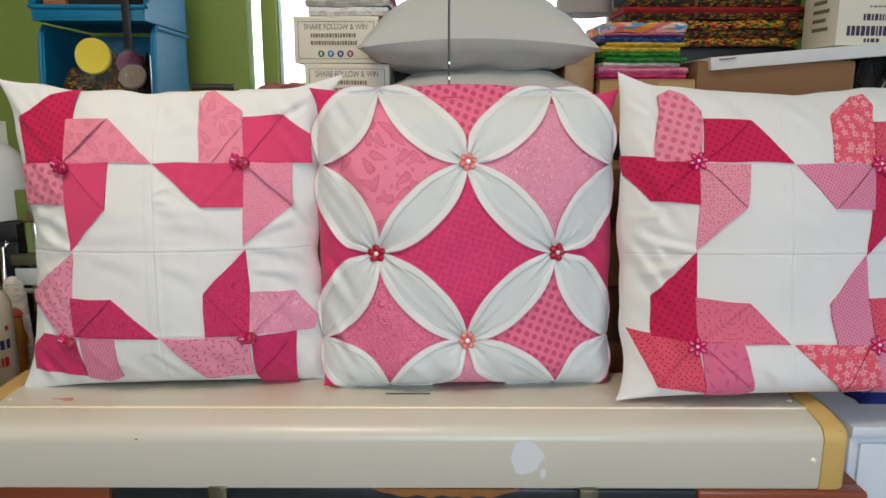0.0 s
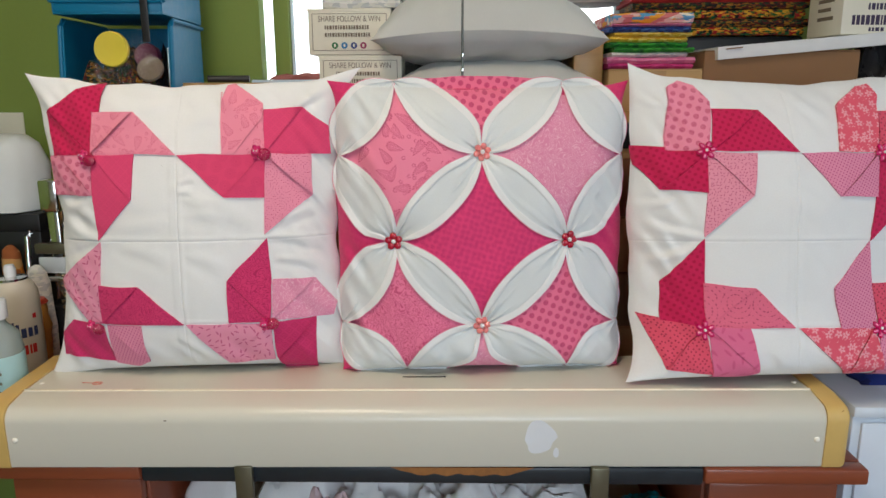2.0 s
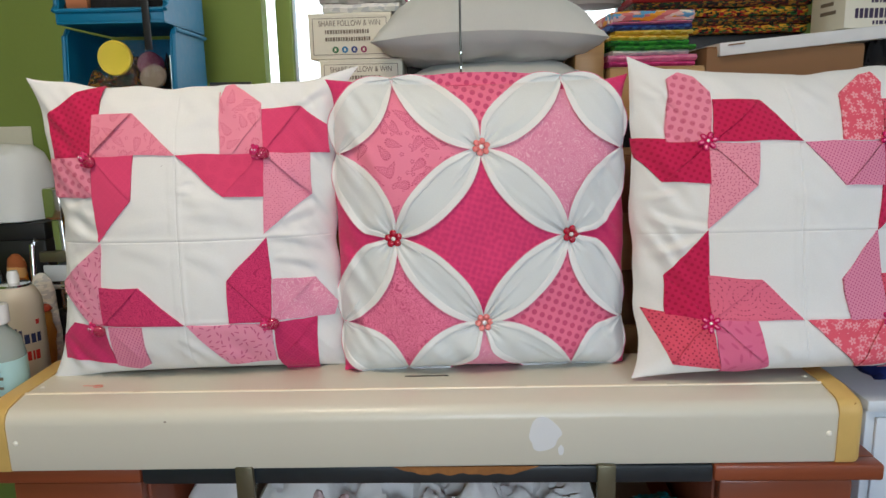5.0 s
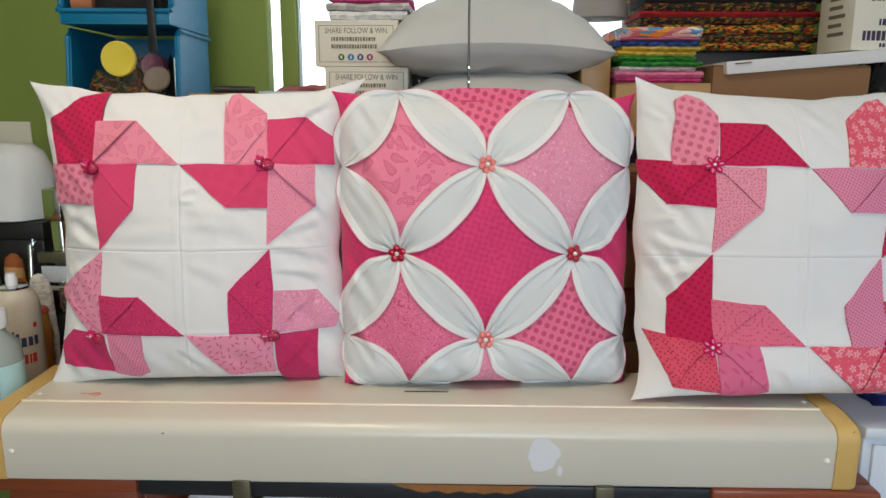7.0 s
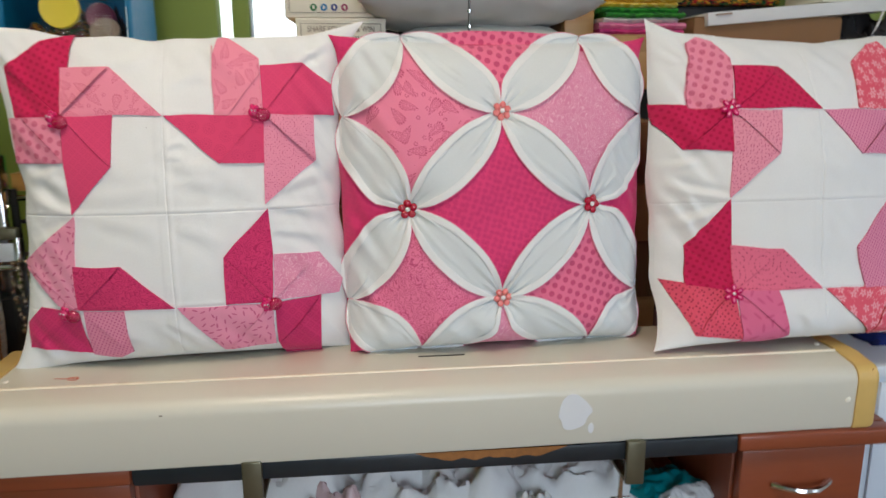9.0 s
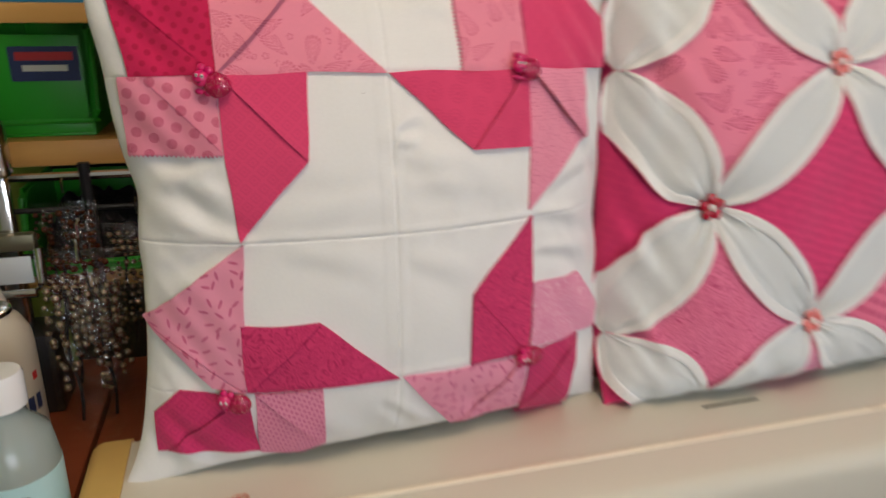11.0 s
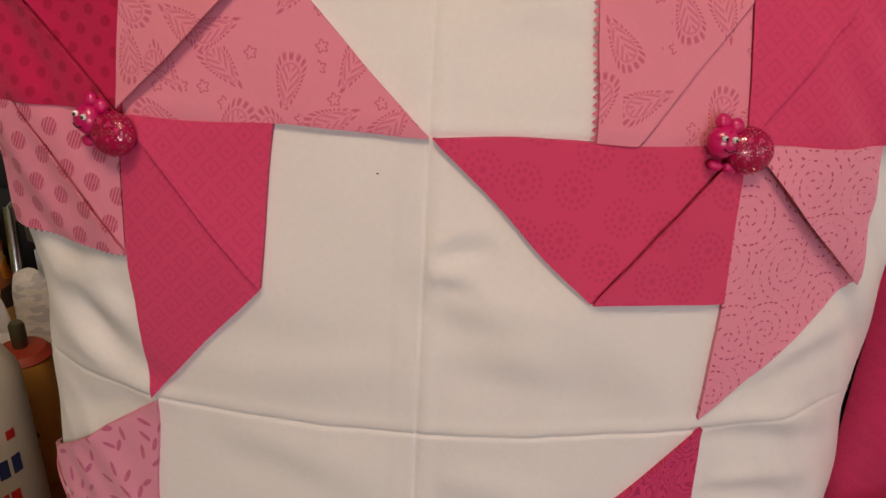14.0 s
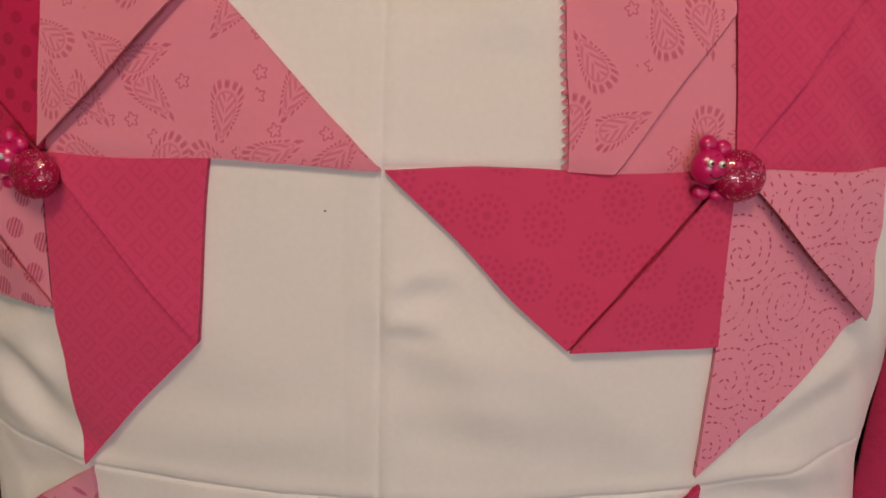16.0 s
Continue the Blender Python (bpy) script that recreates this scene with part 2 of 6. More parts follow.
def glass(name, color=(1, 1, 1), rough=0.02):
    m, t, p = start(name)
    p.inputs["Base Color"].default_value = (*color, 1)
    p.inputs["Transmission Weight"].default_value = 1.0
    p.inputs["Roughness"].default_value = rough
    p.inputs["IOR"].default_value = 1.45
    return m


def glow(name, color, power):
    m, t, p = start(name)
    p.inputs["Base Color"].default_value = (*color, 1)
    p.inputs["Emission Color"].default_value = (*color, 1)
    p.inputs["Emission Strength"].default_value = power
    return m


CREAM = cream_plastic()
CAP = plain("ochre_plastic", srgb(214, 178, 104), 0.42, vary=0.16, scale=40, bump=0.08)
RIDGE = plain("pale_trim", srgb(244, 234, 212), 0.3, vary=0.05)
SCREW = plain("pale_rivet", srgb(245, 240, 225), 0.25)
STICKER = plain("white_sticker", (0.76, 0.77, 0.79), 0.45, vary=0.06)
PEN = plain("pink_pen", srgb(216, 138, 120), 0.6)
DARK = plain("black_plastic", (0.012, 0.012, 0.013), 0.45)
SLATE = plain("dark_rail_plastic", (0.018, 0.024, 0.03), 0.38, vary=0.3, scale=50)
CHIP = plain("bare_chipboard", srgb(150, 100, 52), 0.8, vary=0.5, scale=120, bump=0.6)
DESK = wood("cherry_laminate", srgb(150, 78, 48), srgb(106, 48, 30), 0.33)
DESK_V = wood("cherry_laminate_upright", srgb(148, 76, 46), srgb(104, 46, 28), 0.36, along=2)
PALE_WOOD = wood("pale_board", srgb(186, 168, 140), srgb(160, 138, 108), 0.5)
SHELF_WOOD = wood("honey_board", srgb(206, 160, 92), srgb(160, 112, 58), 0.4)
STEEL = plain("olive_steel", srgb(112, 108, 88), 0.4, 0.7, vary=0.2)
CHROME = plain("chrome", (0.75, 0.75, 0.74), 0.16, 1.0, vary=0.1, bump=0.02)
WALL = plain("olive_green_paint", srgb(132, 150, 70), 0.75, vary=0.08, scale=90, bump=0.15)
WALL_PALE = plain("white_wall_paint", (0.7, 0.72, 0.74), 0.7, vary=0.05, scale=90)
CEIL = plain("ceiling_paint", (0.78, 0.77, 0.74), 0.8, vary=0.04)
FLOOR = wood("floor_boards", srgb(150, 112, 76), srgb(110, 78, 50), 0.4)
FRAME = plain("white_window_frame", srgb(214, 228, 240), 0.4, vary=0.04)
BLUE = plain("blue_plastic", srgb(0, 112, 152), 0.5, vary=0.1, scale=60, bump=0.05)
GREEN = plain("green_plastic", srgb(40, 165, 40), 0.38, vary=0.1, scale=60, bump=0.05)
CARD_W = plain("printed_white_card", srgb(226, 222, 204), 0.65, vary=0.05, scale=80)
CARD = plain("brown_cardboard", srgb(138, 102, 68), 0.85, vary=0.1, scale=60, bump=0.2)
TAN = plain("tan_cardboard", srgb(186, 150, 100), 0.8, vary=0.1, scale=60)
INK = plain("grey_ink", srgb(120, 108, 92), 0.7)
PLUM = plain("plum_ink", srgb(60, 46, 76), 0.6)
NAVY = plain("navy_ink", srgb(34, 48, 92), 0.5)
RED_INK = plain("red_ink", srgb(198, 40, 40), 0.5)
TICKING = fabric("white_pillow_ticking", (0.56, 0.57, 0.54), weave=0.0012, weave_bump=0.2)


# ---- building helpers ----
def thing(name, label, category, at=(0, 0, 0), group="", kind="", turn=0.0):
    ob = new(name)
    ob.matrix_world = pose(*at, 0, 0, turn)
    return tagged(ob, label, category, group, kind)


def mesh_of(bm, material, smooth=True, name="mesh"):
    me = bpy.data.meshes.new(name)
    bm.to_mesh(me)
    bm.free()
    if smooth:
        me.shade_smooth()
        me.set_sharp_from_angle(angle=radians(38))
    for m in material if isinstance(material, (list, tuple)) else [material]:
        me.materials.append(m)
    return me


def part(name, bm, material, parent=None, label="", m=None, smooth=True):
    """One mesh object from a bmesh, under a thing or a part."""
    ob = new(name, mesh_of(bm, material, smooth, name))
    ob.parent = parent
    if m is not None:
        ob.matrix_basis = m
    return tagged(ob, label)


def structure(name, bm, material, label, category, smooth=False):
    return tagged(part(name, bm, material, None, "", None, smooth), label, category, "", "structure")


def block(x0, x1, y0, y1, z0, z1, bevel=0.0, segments=2, bm=None):
    out = bmesh.new()
    bmesh.ops.create_cube(out, size=1)
    for v in out.verts:
        v.co = Vector((x0 + (v.co.x + 0.5) * (x1 - x0), y0 + (v.co.y + 0.5) * (y1 - y0), z0 + (v.co.z + 0.5) * (z1 - z0)))
    if bevel:
        bmesh.ops.bevel(out, geom=out.edges[:], offset=bevel, segments=segments, profile=0.5, affect="EDGES")
    if bm is None:
        return out
    return merge(bm, out)


def merge(bm, other):
    me = bpy.data.meshes.new("tmp")
    other.to_mesh(me)
    other.free()
    bm.from_mesh(me)
    bpy.data.meshes.remove(me)
    return bm


def lathe(profile, n=32, wobble=None):
    """A turned body about z from (radius, height) pairs."""
    bm = bmesh.new()
    rings = []
    for r, z in profile:
        rings.append([bm.verts.new((max(r, 1e-5) * math.cos(2 * math.pi * i / n), max(r, 1e-5) * math.sin(2 * math.pi * i / n), z)) for i in range(n)])
    for a, b in zip(rings, rings[1:]):
        for i in range(n):
            bm.faces.new((a[i], a[(i + 1) % n], b[(i + 1) % n], b[i]))
    bm.faces.new(rings[-1])
    bm.faces.new(rings[0][::-1])
    return bm


def tube(points, r, n=8, bm=None):
    """A round bar along a line of points."""
    bm = bm or bmesh.new()
    pts = [Vector(p) for p in points]
    rings = []
    for i, p in enumerate(pts):
        d = (pts[min(i + 1, len(pts) - 1)] - pts[max(i - 1, 0)]).normalized()
        a = d.cross(Vector((0, 0, 1)) if abs(d.z) < 0.9 else Vector((1, 0, 0))).normalized()
        b = d.cross(a)
        rings.append([bm.verts.new(p + a * (r * math.cos(2 * math.pi * k / n)) + b * (r * math.sin(2 * math.pi * k / n))) for k in range(n)])
    for a, b in zip(rings, rings[1:]):
        for k in range(n):
            bm.faces.new((a[k], a[(k + 1) % n], b[(k + 1) % n], b[k]))
    bm.faces.new(rings[0])
    bm.faces.new(rings[-1][::-1])
    bmesh.ops.recalc_face_normals(bm, faces=bm.faces[:])
    return bm


def ball(at, r, squash=(1, 1, 1), bm=None, sub=2):
    bm = bm or bmesh.new()
    m = Matrix.Translation(at) @ Matrix.Diagonal((*squash, 1))
    bmesh.ops.create_icosphere(bm, subdivisions=sub, radius=r, matrix=m)
    return bm


def extruded(outline, depth):
    """A flat shape in x, z given by its outline, thickened towards +y."""
    bm = bmesh.new()
    f = bm.faces.new([bm.verts.new((x, 0, z)) for x, z in outline])
    g = bmesh.ops.extrude_face_region(bm, geom=[f])
    for v in g["geom"]:
        if isinstance(v, bmesh.types.BMVert):
            v.co.y += depth
    bmesh.ops.recalc_face_normals(bm, faces=bm.faces[:])
    return bm


def lettering(name, text, size, material, parent, m, label="", width=None):
    """Raised lettering in the built-in font, turned into a mesh."""
    cu = bpy.data.curves.new(name, "FONT")
    cu.body, cu.size, cu.extrude, cu.align_x, cu.align_y = text, size, 0.0002, "CENTER", "CENTER"
    tmp = bpy.data.objects.new("tmp", cu)
    scene.collection.objects.link(tmp)
    me = bpy.data.meshes.new_from_object(tmp.evaluated_get(bpy.context.evaluated_depsgraph_get()))
    bpy.data.objects.remove(tmp)
    xs = [v.co.x for v in me.vertices]
    k = 1.0 if width is None else width / (max(xs) - min(xs))
    me.transform(Matrix.Diagonal((k, 1, 1, 1)))
    me.materials.append(material)
    ob = new(name, me)
    ob.parent, ob.matrix_basis = parent, m
    return tagged(ob, label)


FACE = Matrix.Rotation(radians(90), 4, "X")  # lays lettering on an upright front


# ---- the room ----
def wall_with_opening(x0, x1, z1, y0, y1, ox0, ox1, oz0, oz1):
    bm = block(x0, ox0, y0, y1, 0, z1)
    block(ox1, x1, y0, y1, 0, z1, bm=bm)
    block(ox0, ox1, y0, y1, 0, oz0, bm=bm)
    block(ox0, ox1, y0, y1, oz1, z1, bm=bm)
    return bm


structure("floor", block(-2.2, 2.2, -2.5, 2.05, -0.05, 0.0), FLOOR, "brown wooden floor boards of the sewing room", "floor")
structure("ceiling", block(-2.2, 2.2, -2.5, 2.05, 2.4, 2.45), CEIL, "plain off-white painted ceiling", "ceiling")
structure("wall_north", wall_with_opening(-2.2, 2.2, 2.4, 1.9, 1.95, -0.462, 0.428, 1.30, 2.15), WALL,
          "olive green painted wall with a bright window", "wall")
structure("wall_west", block(-2.2, -2.1, -2.4, 1.9, 0, 2.4), WALL, "olive green painted side wall", "wall")
# the opening in this unseen wall is added for the east fill lamp
east = block(2.1, 2.2, -2.4, -1.0, 0, 2.4)
for y0, y1, z0, z1 in ((0.3, 1.9, 0, 2.4), (-1.0, 0.3, 0, 0.85), (-1.0, 0.3, 2.05, 2.4)):
    block(2.1, 2.2, y0, y1, z0, z1, bm=east)
structure("wall_east", east, WALL_PALE, "pale painted side wall with an opening added for the fill light", "wall")
structure("wall_south", wall_with_opening(-2.2, 2.2, 2.4, -2.5, -2.4, -0.3, 1.3, 0.85, 2.05), WALL_PALE,
          "pale painted wall with a window opening", "wall")

# daylight beyond the window
structure("backdrop", block(-1.6, 1.4, 2.6, 2.62, 0.9, 2.6), glow("daylight_haze", (0.93, 0.97, 1.0), 2.2), "bright overcast daylight outside the window", "backdrop")


def window():
    w = thing("window_1", "white framed window with bright daylight behind it", "window", kind="structure")
    part("window_sill", block(-0.48, 0.45, 1.86, 1.93, 1.275, 1.30, 0.004), FRAME, w, "white window sill")
    part("window_frame", block(-0.3915, -0.384, 1.926, 1.938, 1.30, 2.15, 0.003), FRAME, w, "pale blue-white upright")
    part("window_frame", block(0.408, 0.4275, 1.926, 1.938, 1.30, 2.15, 0.003), FRAME, w, "pale blue-white upright")
    part("mullion", block(-0.430, -0.392, 1.908, 1.938, 1.30, 2.15, 0.003), WALL, w, "green painted upright")
    pane = part("pane", block(-0.462, 0.428, 1.940, 1.944, 1.30, 2.15), glass("window_glass"), w, "clear glass")
    pane.visible_shadow = False


window()


# ---- the desk ----
def desk():
    d = thing("desk", "reddish cherry laminate desk with black edge rail and drawer pedestals", "desk")
    part("desktop", block(-0.675, 0.596, 1.012, 1.54, 0.735, 0.759, 0.003), DESK, d)
    part("edge_strip", block(-0.675, -0.427, 0.985, 1.0118, 0.735, 0.7585, 0.004), DESK, d)
    part("edge_strip", block(0.369, 0.596, 0.985, 1.0118, 0.735, 0.7585, 0.004), DESK, d)
    part("edge_rail", block(-0.427, 0.369, 0.988, 1.0118, 0.731, 0.7582, 0.005), SLATE, d, "black plastic edge rail, worn through")
    # worn patch where the chipboard shows
    bm = bmesh.new()
    n = 34
    lo, hi = [], []
    for i in range(n):
        x = -0.07 + 0.20 * i / (n - 1)
        e = min(1, 6 * i / n, 6 * (n - 1 - i) / n)
        lo.append(bm.verts.new((x, 0.9868, 0.7575 - (0.011 + 0.004 * noise.noise((x * 60, 0, 0))) * e)))
        hi.append(bm.verts.new((x, 0.9868, 0.7578)))
    for i in range(n - 1):
        bm.faces.new((lo[i], lo[i + 1], hi[i + 1], hi[i]))
    g = bmesh.ops.extrude_face_region(bm, geom=bm.faces[:])
    for v in g["geom"]:
        if isinstance(v, bmesh.types.BMVert):
            v.co.y += 0.002
    bmesh.ops.recalc_face_normals(bm, faces=bm.faces[:])
    part("bare_patch", bm, CHIP, d, "bare chipboard where the rail is torn")
    for x0, x1 in ((-0.625, -0.43), (0.378, 0.567)):
        part("side_panel", block(x0, x0 + 0.018, 1.02, 1.53, 0.0, 0.735, 0.002), DESK_V, d)
        part("side_panel", block(x1 - 0.018, x1, 1.02, 1.53, 0.0, 0.735, 0.002), DESK_V, d)
        part("pedestal_back", block(x0 + 0.018, x1 - 0.018, 1.5, 1.518, 0.05, 0.735), DESK_V, d)
        front = part("drawer_front", block(x0 + 0.004, x1 - 0.004, 1.0, 1.0198, 0.62, 0.728, 0.003), DESK, d)
        bm = tube([(x0 + 0.05 + 0.085 * k / 10, 0.998 - 0.022 * math.sin(math.pi * k / 10), 0.676) for k in range(11)], 0.0045)
        part("handle", bm, CHROME, front, "curved brushed metal handle")
        louvre = part("louvre_door", block(x0 + 0.004, x1 - 0.004, 1.008, 1.0198, 0.06, 0.612, 0.002), DESK_V, d)
        part("louvre_panel", block(x0 + 0.03, x1 - 0.03, 1.004, 1.0079, 0.1, 0.58), DARK, louvre)
        for k in range(20):
            part("slat", block(x0 + 0.032, x1 - 0.032, 0.998, 1.0039, 0.11 + 0.023 * k, 0.125 + 0.023 * k, 0.002), DARK, louvre)
    part("tray", block(-0.425, 0.372, 1.03, 1.44, 0.585, 0.603, 0.003), DESK, d, "pull-out tray of the same laminate")
    part("back_panel", block(-0.43, 0.378, 1.5, 1.512, 0.3, 0.735), DESK_V, d)
    part("tray_support", block(0.345, 0.365, 1.05, 1.45, 0.0, 0.584), DESK_V, d)
    part("tray_support", block(-0.435, -0.415, 1.05, 1.45, 0.0, 0.584), DESK_V, d)


desk()


def clamp(x):
    c = thing("table_clamp", "olive grey steel table clamp gripping the desk edge", "clamp", (x, 0, 0), "clamps of the machine case")
    part("bracket", block(-0.0125, 0.0125, 0.978, 0.9875, 0.700, 0.7625, 0.002), STEEL, c)
    part("jaw", block(-0.0125, 0.0125, 0.9878, 1.05, 0.700, 0.706, 0.002), STEEL, c)
    part("screw", tube([(0.0, 1.03, 0.735), (0.0, 1.03, 0.6988), (0.0, 1.03, 0.645)], 0.0035), CHROME, c)
    part("thumb_bar", tube([(-0.014, 1.03, 0.648), (0.014, 1.03, 0.648)], 0.0028), CHROME, c)


clamp(-0.277)
clamp(0.222)


# ---- the machine case ----
def case():
    c = thing("machine_case", "long cream knitting machine case with ochre end caps", "case", (-0.037, 1.083, 0.7598), turn=0.85)
    # outline of the section: y from the middle, z up
    section = [(-0.098, 0.0), (-0.0995, 0.004), (-0.1, 0.060)]
    for k in range(9):
        a = radians(180 - 70 * k / 8)
        section.append((-0.078 + 0.022 * math.cos(a), 0.066 + 0.0225 * math.sin(a)))
    section += [(-0.052, 0.0925), (0.085, 0.0935), (0.096, 0.088), (0.1, 0.078), (0.1, 0.0)]

    def sweep(x0, x1, grow=0.0, steps=1):
        bm = bmesh.new()
        rows = []
        for k in range(steps + 1):
            x = x0 + (x1 - x0) * k / steps
            rows.append([bm.verts.new((x, y + grow * (1 if y > 0 else -1), z + (grow if z > 0.03 else 0))) for y, z in section])
        for a, b in zip(rows, rows[1:]):
            for i in range(len(section) - 1):
                bm.faces.new((a[i], a[i + 1], b[i + 1], b[i]))
            bm.faces.new((a[-1], a[0], b[0], b[-1]))
        bm.faces.new(rows[0][::-1])
        bm.faces.new(rows[-1])
        bmesh.ops.recalc_face_normals(bm, faces=bm.faces[:])
        return bm

    part("body", sweep(-0.567, 0.567, 0, 24), CREAM, c, "glossy cream sheet body")
    for side in (-1, 1):
        bm = sweep(side * 0.5672, side * 0.602, 0.0022)
        outer = [e for e in bm.edges if all(abs(v.co.x) > 0.59 for v in e.verts)]
        bmesh.ops.bevel(bm, geom=outer, offset=0.011, segments=4, profile=0.5, affect="EDGES")
        part("end_cap", bm, CAP, c, "ochre plastic end cap")
        for y, z, up in ((-0.021, 0.0932, 1), (-0.1003, 0.042, 0)):
            part("rivet", ball((side * 0.556, y, z), 0.0042, (1, 1, 0.45) if up else (1, 0.45, 1)), SCREW, c, "pale rivet")
    part("ridge", block(-0.572, 0.572, -0.0485, -0.0435, 0.0915, 0.0945, 0.0012), RIDGE, c, "raised pale line")
    part("slot", block(-0.022, 0.043, -0.0005, 0.0025, 0.0928, 0.0936), DARK, c, "dark handle slot")
    out = []
    for k in range(40):
        a = 2 * math.pi * k / 40
        r = 0.0245 + 0.0022 * math.cos(3 * a + 0.6) - 0.006 * math.exp(-((a - 5.9) / 0.35) ** 2) - 0.004 * math.exp(-((a - 3.7) / 0.25) ** 2)
        out.append((0.1735 + r * 0.92 * math.cos(a), 0.0455 + r * math.sin(a)))
    st = part("sticker", extruded(out, 0.0006), STICKER, c, "peeling white fruit-shaped sticker", pose(0, -0.1005, 0))
    leaf = [(0.196 + 0.004 * math.cos(2 * math.pi * k / 12), 0.0225 + 0.0075 * math.sin(2 * math.pi * k / 12)) for k in range(12)]
    part("sticker_scrap", extruded(leaf, 0.0006), STICKER, st, "white leaf-shaped scrap")
    # pen scribble on the lid
    pts = [(-0.475 + 0.008 * math.cos(0.75 * k) * (1 - 0.03 * k) + 0.0004 * k, -0.022 + 0.005 * math.sin(0.75 * k), 0.0936) for k in range(14)]
    part("pen_mark", tube([(-0.497, -0.019, 0.0935)] + pts, 0.0005, 5), PEN, c, "faded pink pen scribble")
    # dent on the front edge and scratch on the cap
    part("scuff", ball((-0.345, -0.0995, 0.071), 0.0018, (1.3, 0.3, 0.6)), INK, c, "small dark scuff")
    part("scratch", tube([(0.581, -0.098, 0.074), (0.59, -0.097, 0.084)], 0.0006, 5), CHIP, c, "scratch on the cap")


case()


# ---- the cushions ----
class Cushion:
    """A stuffed square cover: its front as a height over the plane of the seams, in metres."""

    def __init__(self, name, label, at, yaw, lean, half, thick, pinch, seed, foot, full=2.2, ears=(0, 0, 0, 0), skew=0.0, kick=0.0, low=6.5, hump=0.026, rumple=1.0):
        self.h, self.t, self.pinch, self.seed = half, thick, pinch, seed
        self.foot, self.full, self.ears, self.skew, self.kick, self.low, self.hump, self.rumple = foot, full, ears, skew, kick, low, hump, rumple
        self.seams, self.dimples, self.folds = [], [], []
        self.ob = new(name)
        self.ob.matrix_world = Matrix.Translation(at) @ pose(0, 0, 0, 0, 0, yaw) @ pose(0, 0, 0, -lean, 0, 0)
        tagged(self.ob, label, "cushion", "patchwork cushions on the case")

    def edges(self, x, z):
        """How far out a place is, 0 in the middle to 1 on the seam, each way."""
        l, r, top, low = self.pinch
        h = self.h
        cx = l * (1 - self.skew * max(0.2, min(1.0, 2.2 * z / h))) if x < 0 else r
        cz = top if z > 0 else low
        hz = h if z > 0 else self.foot
        u = abs(x) / (h * (1 - cx * max(0.0, 1 - (z / hz) ** 2)))
        v = abs(z) / (hz * (1 - cz * max(0.0, 1 - (x / h) ** 2)))
        return min(u, 1.0), min(v, 1.0)

    def sag(self, z):
        """How far the lower edge has slid forward."""
        return self.kick * max(0.0, (-z / self.foot - 0.45) / 0.55) ** 2

    def front(self, x, z):
        u, v = self.edges(x, z)
        q = self.full if z > 0 else self.low
        y = self.t * (max(0.0, 1 - u ** self.full) * max(0.0, 1 - v ** q)) ** 0.6
        s = self.seed
        inner = min(1.0, 6 * (1 - u)) * min(1.0, 6 * (1 - v))
        y += 0.0035 * noise.noise((x * 8 + s, z * 8, s)) * inner
        y += 0.0019 * self.rumple * noise.noise((x * 22 + s, z * 17, s)) * inner
        side = max(0.0, u - 0.62) / 0.38 * inner
        ends = max(0.0, v - 0.68) / 0.32 * inner
        y += 0.017 * side * noise.noise((x * 11, z * 34 + x * 46, s + 4))
        y += 0.017 * ends * noise.noise((x * 30 + z * 20, z * 10, s + 9))
        y += 0.0026 * max(0.0, noise.noise((x * 9, z * 9, s + 21))) * noise.noise((x * 46 + z * 34, z * 20 - x * 12, s)) * inner
        y += self.sag(z)
        for ax, az, bx, bz, high, wide in self.folds:
            ln = math.hypot(bx - ax, bz - az)
            k = ((x - ax) * (bx - ax) + (z - az) * (bz - az)) / ln ** 2
            if 0 < k < 1:
                d = ((x - ax) * (bz - az) - (z - az) * (bx - ax)) / ln + 0.06 * ln * math.sin(3.1 * k)
                d /= wide * (0.75 + 0.55 * k)
                y += high * math.sin(math.pi * k) ** 0.7 * (math.exp(-d * d) - 0.75 * math.exp(-(d - 1.5) ** 2)) * inner
        for axis, at, depth in self.seams:
            d = (x if axis == "x" else z) - at
            y -= depth * math.exp(-(d / 0.0011) ** 2) - 0.0006 * math.exp(-((d - 0.004) / 0.003) ** 2) * inner
            pucker = noise.noise(((z if axis == "x" else x) * 60 + s, s, at * 50))
            y += 0.0008 * pucker * math.exp(-(d / 0.008) ** 2)
            if axis == "x":  # the seam allowance under the cloth
                y += 0.0004 * min(1.0, max(0.0, (d + 0.0115) / 0.002)) * min(1.0, max(0.0, -d / 0.0012)) * inner
        for px, pz, depth, wide in self.dimples:
            dx, dz = x - px, z - pz
            r = math.hypot(dx, dz)
            y -= depth * math.exp(-(r / wide) ** 1.3)
            y += (0.0011 * math.sin(9 * math.atan2(dz, dx) + s) + 0.0008 * math.sin(17 * math.atan2(dz, dx) + 2 * s)) * math.exp(-((r - wide * 0.8) / (wide * 0.6)) ** 2) * inner
        return y

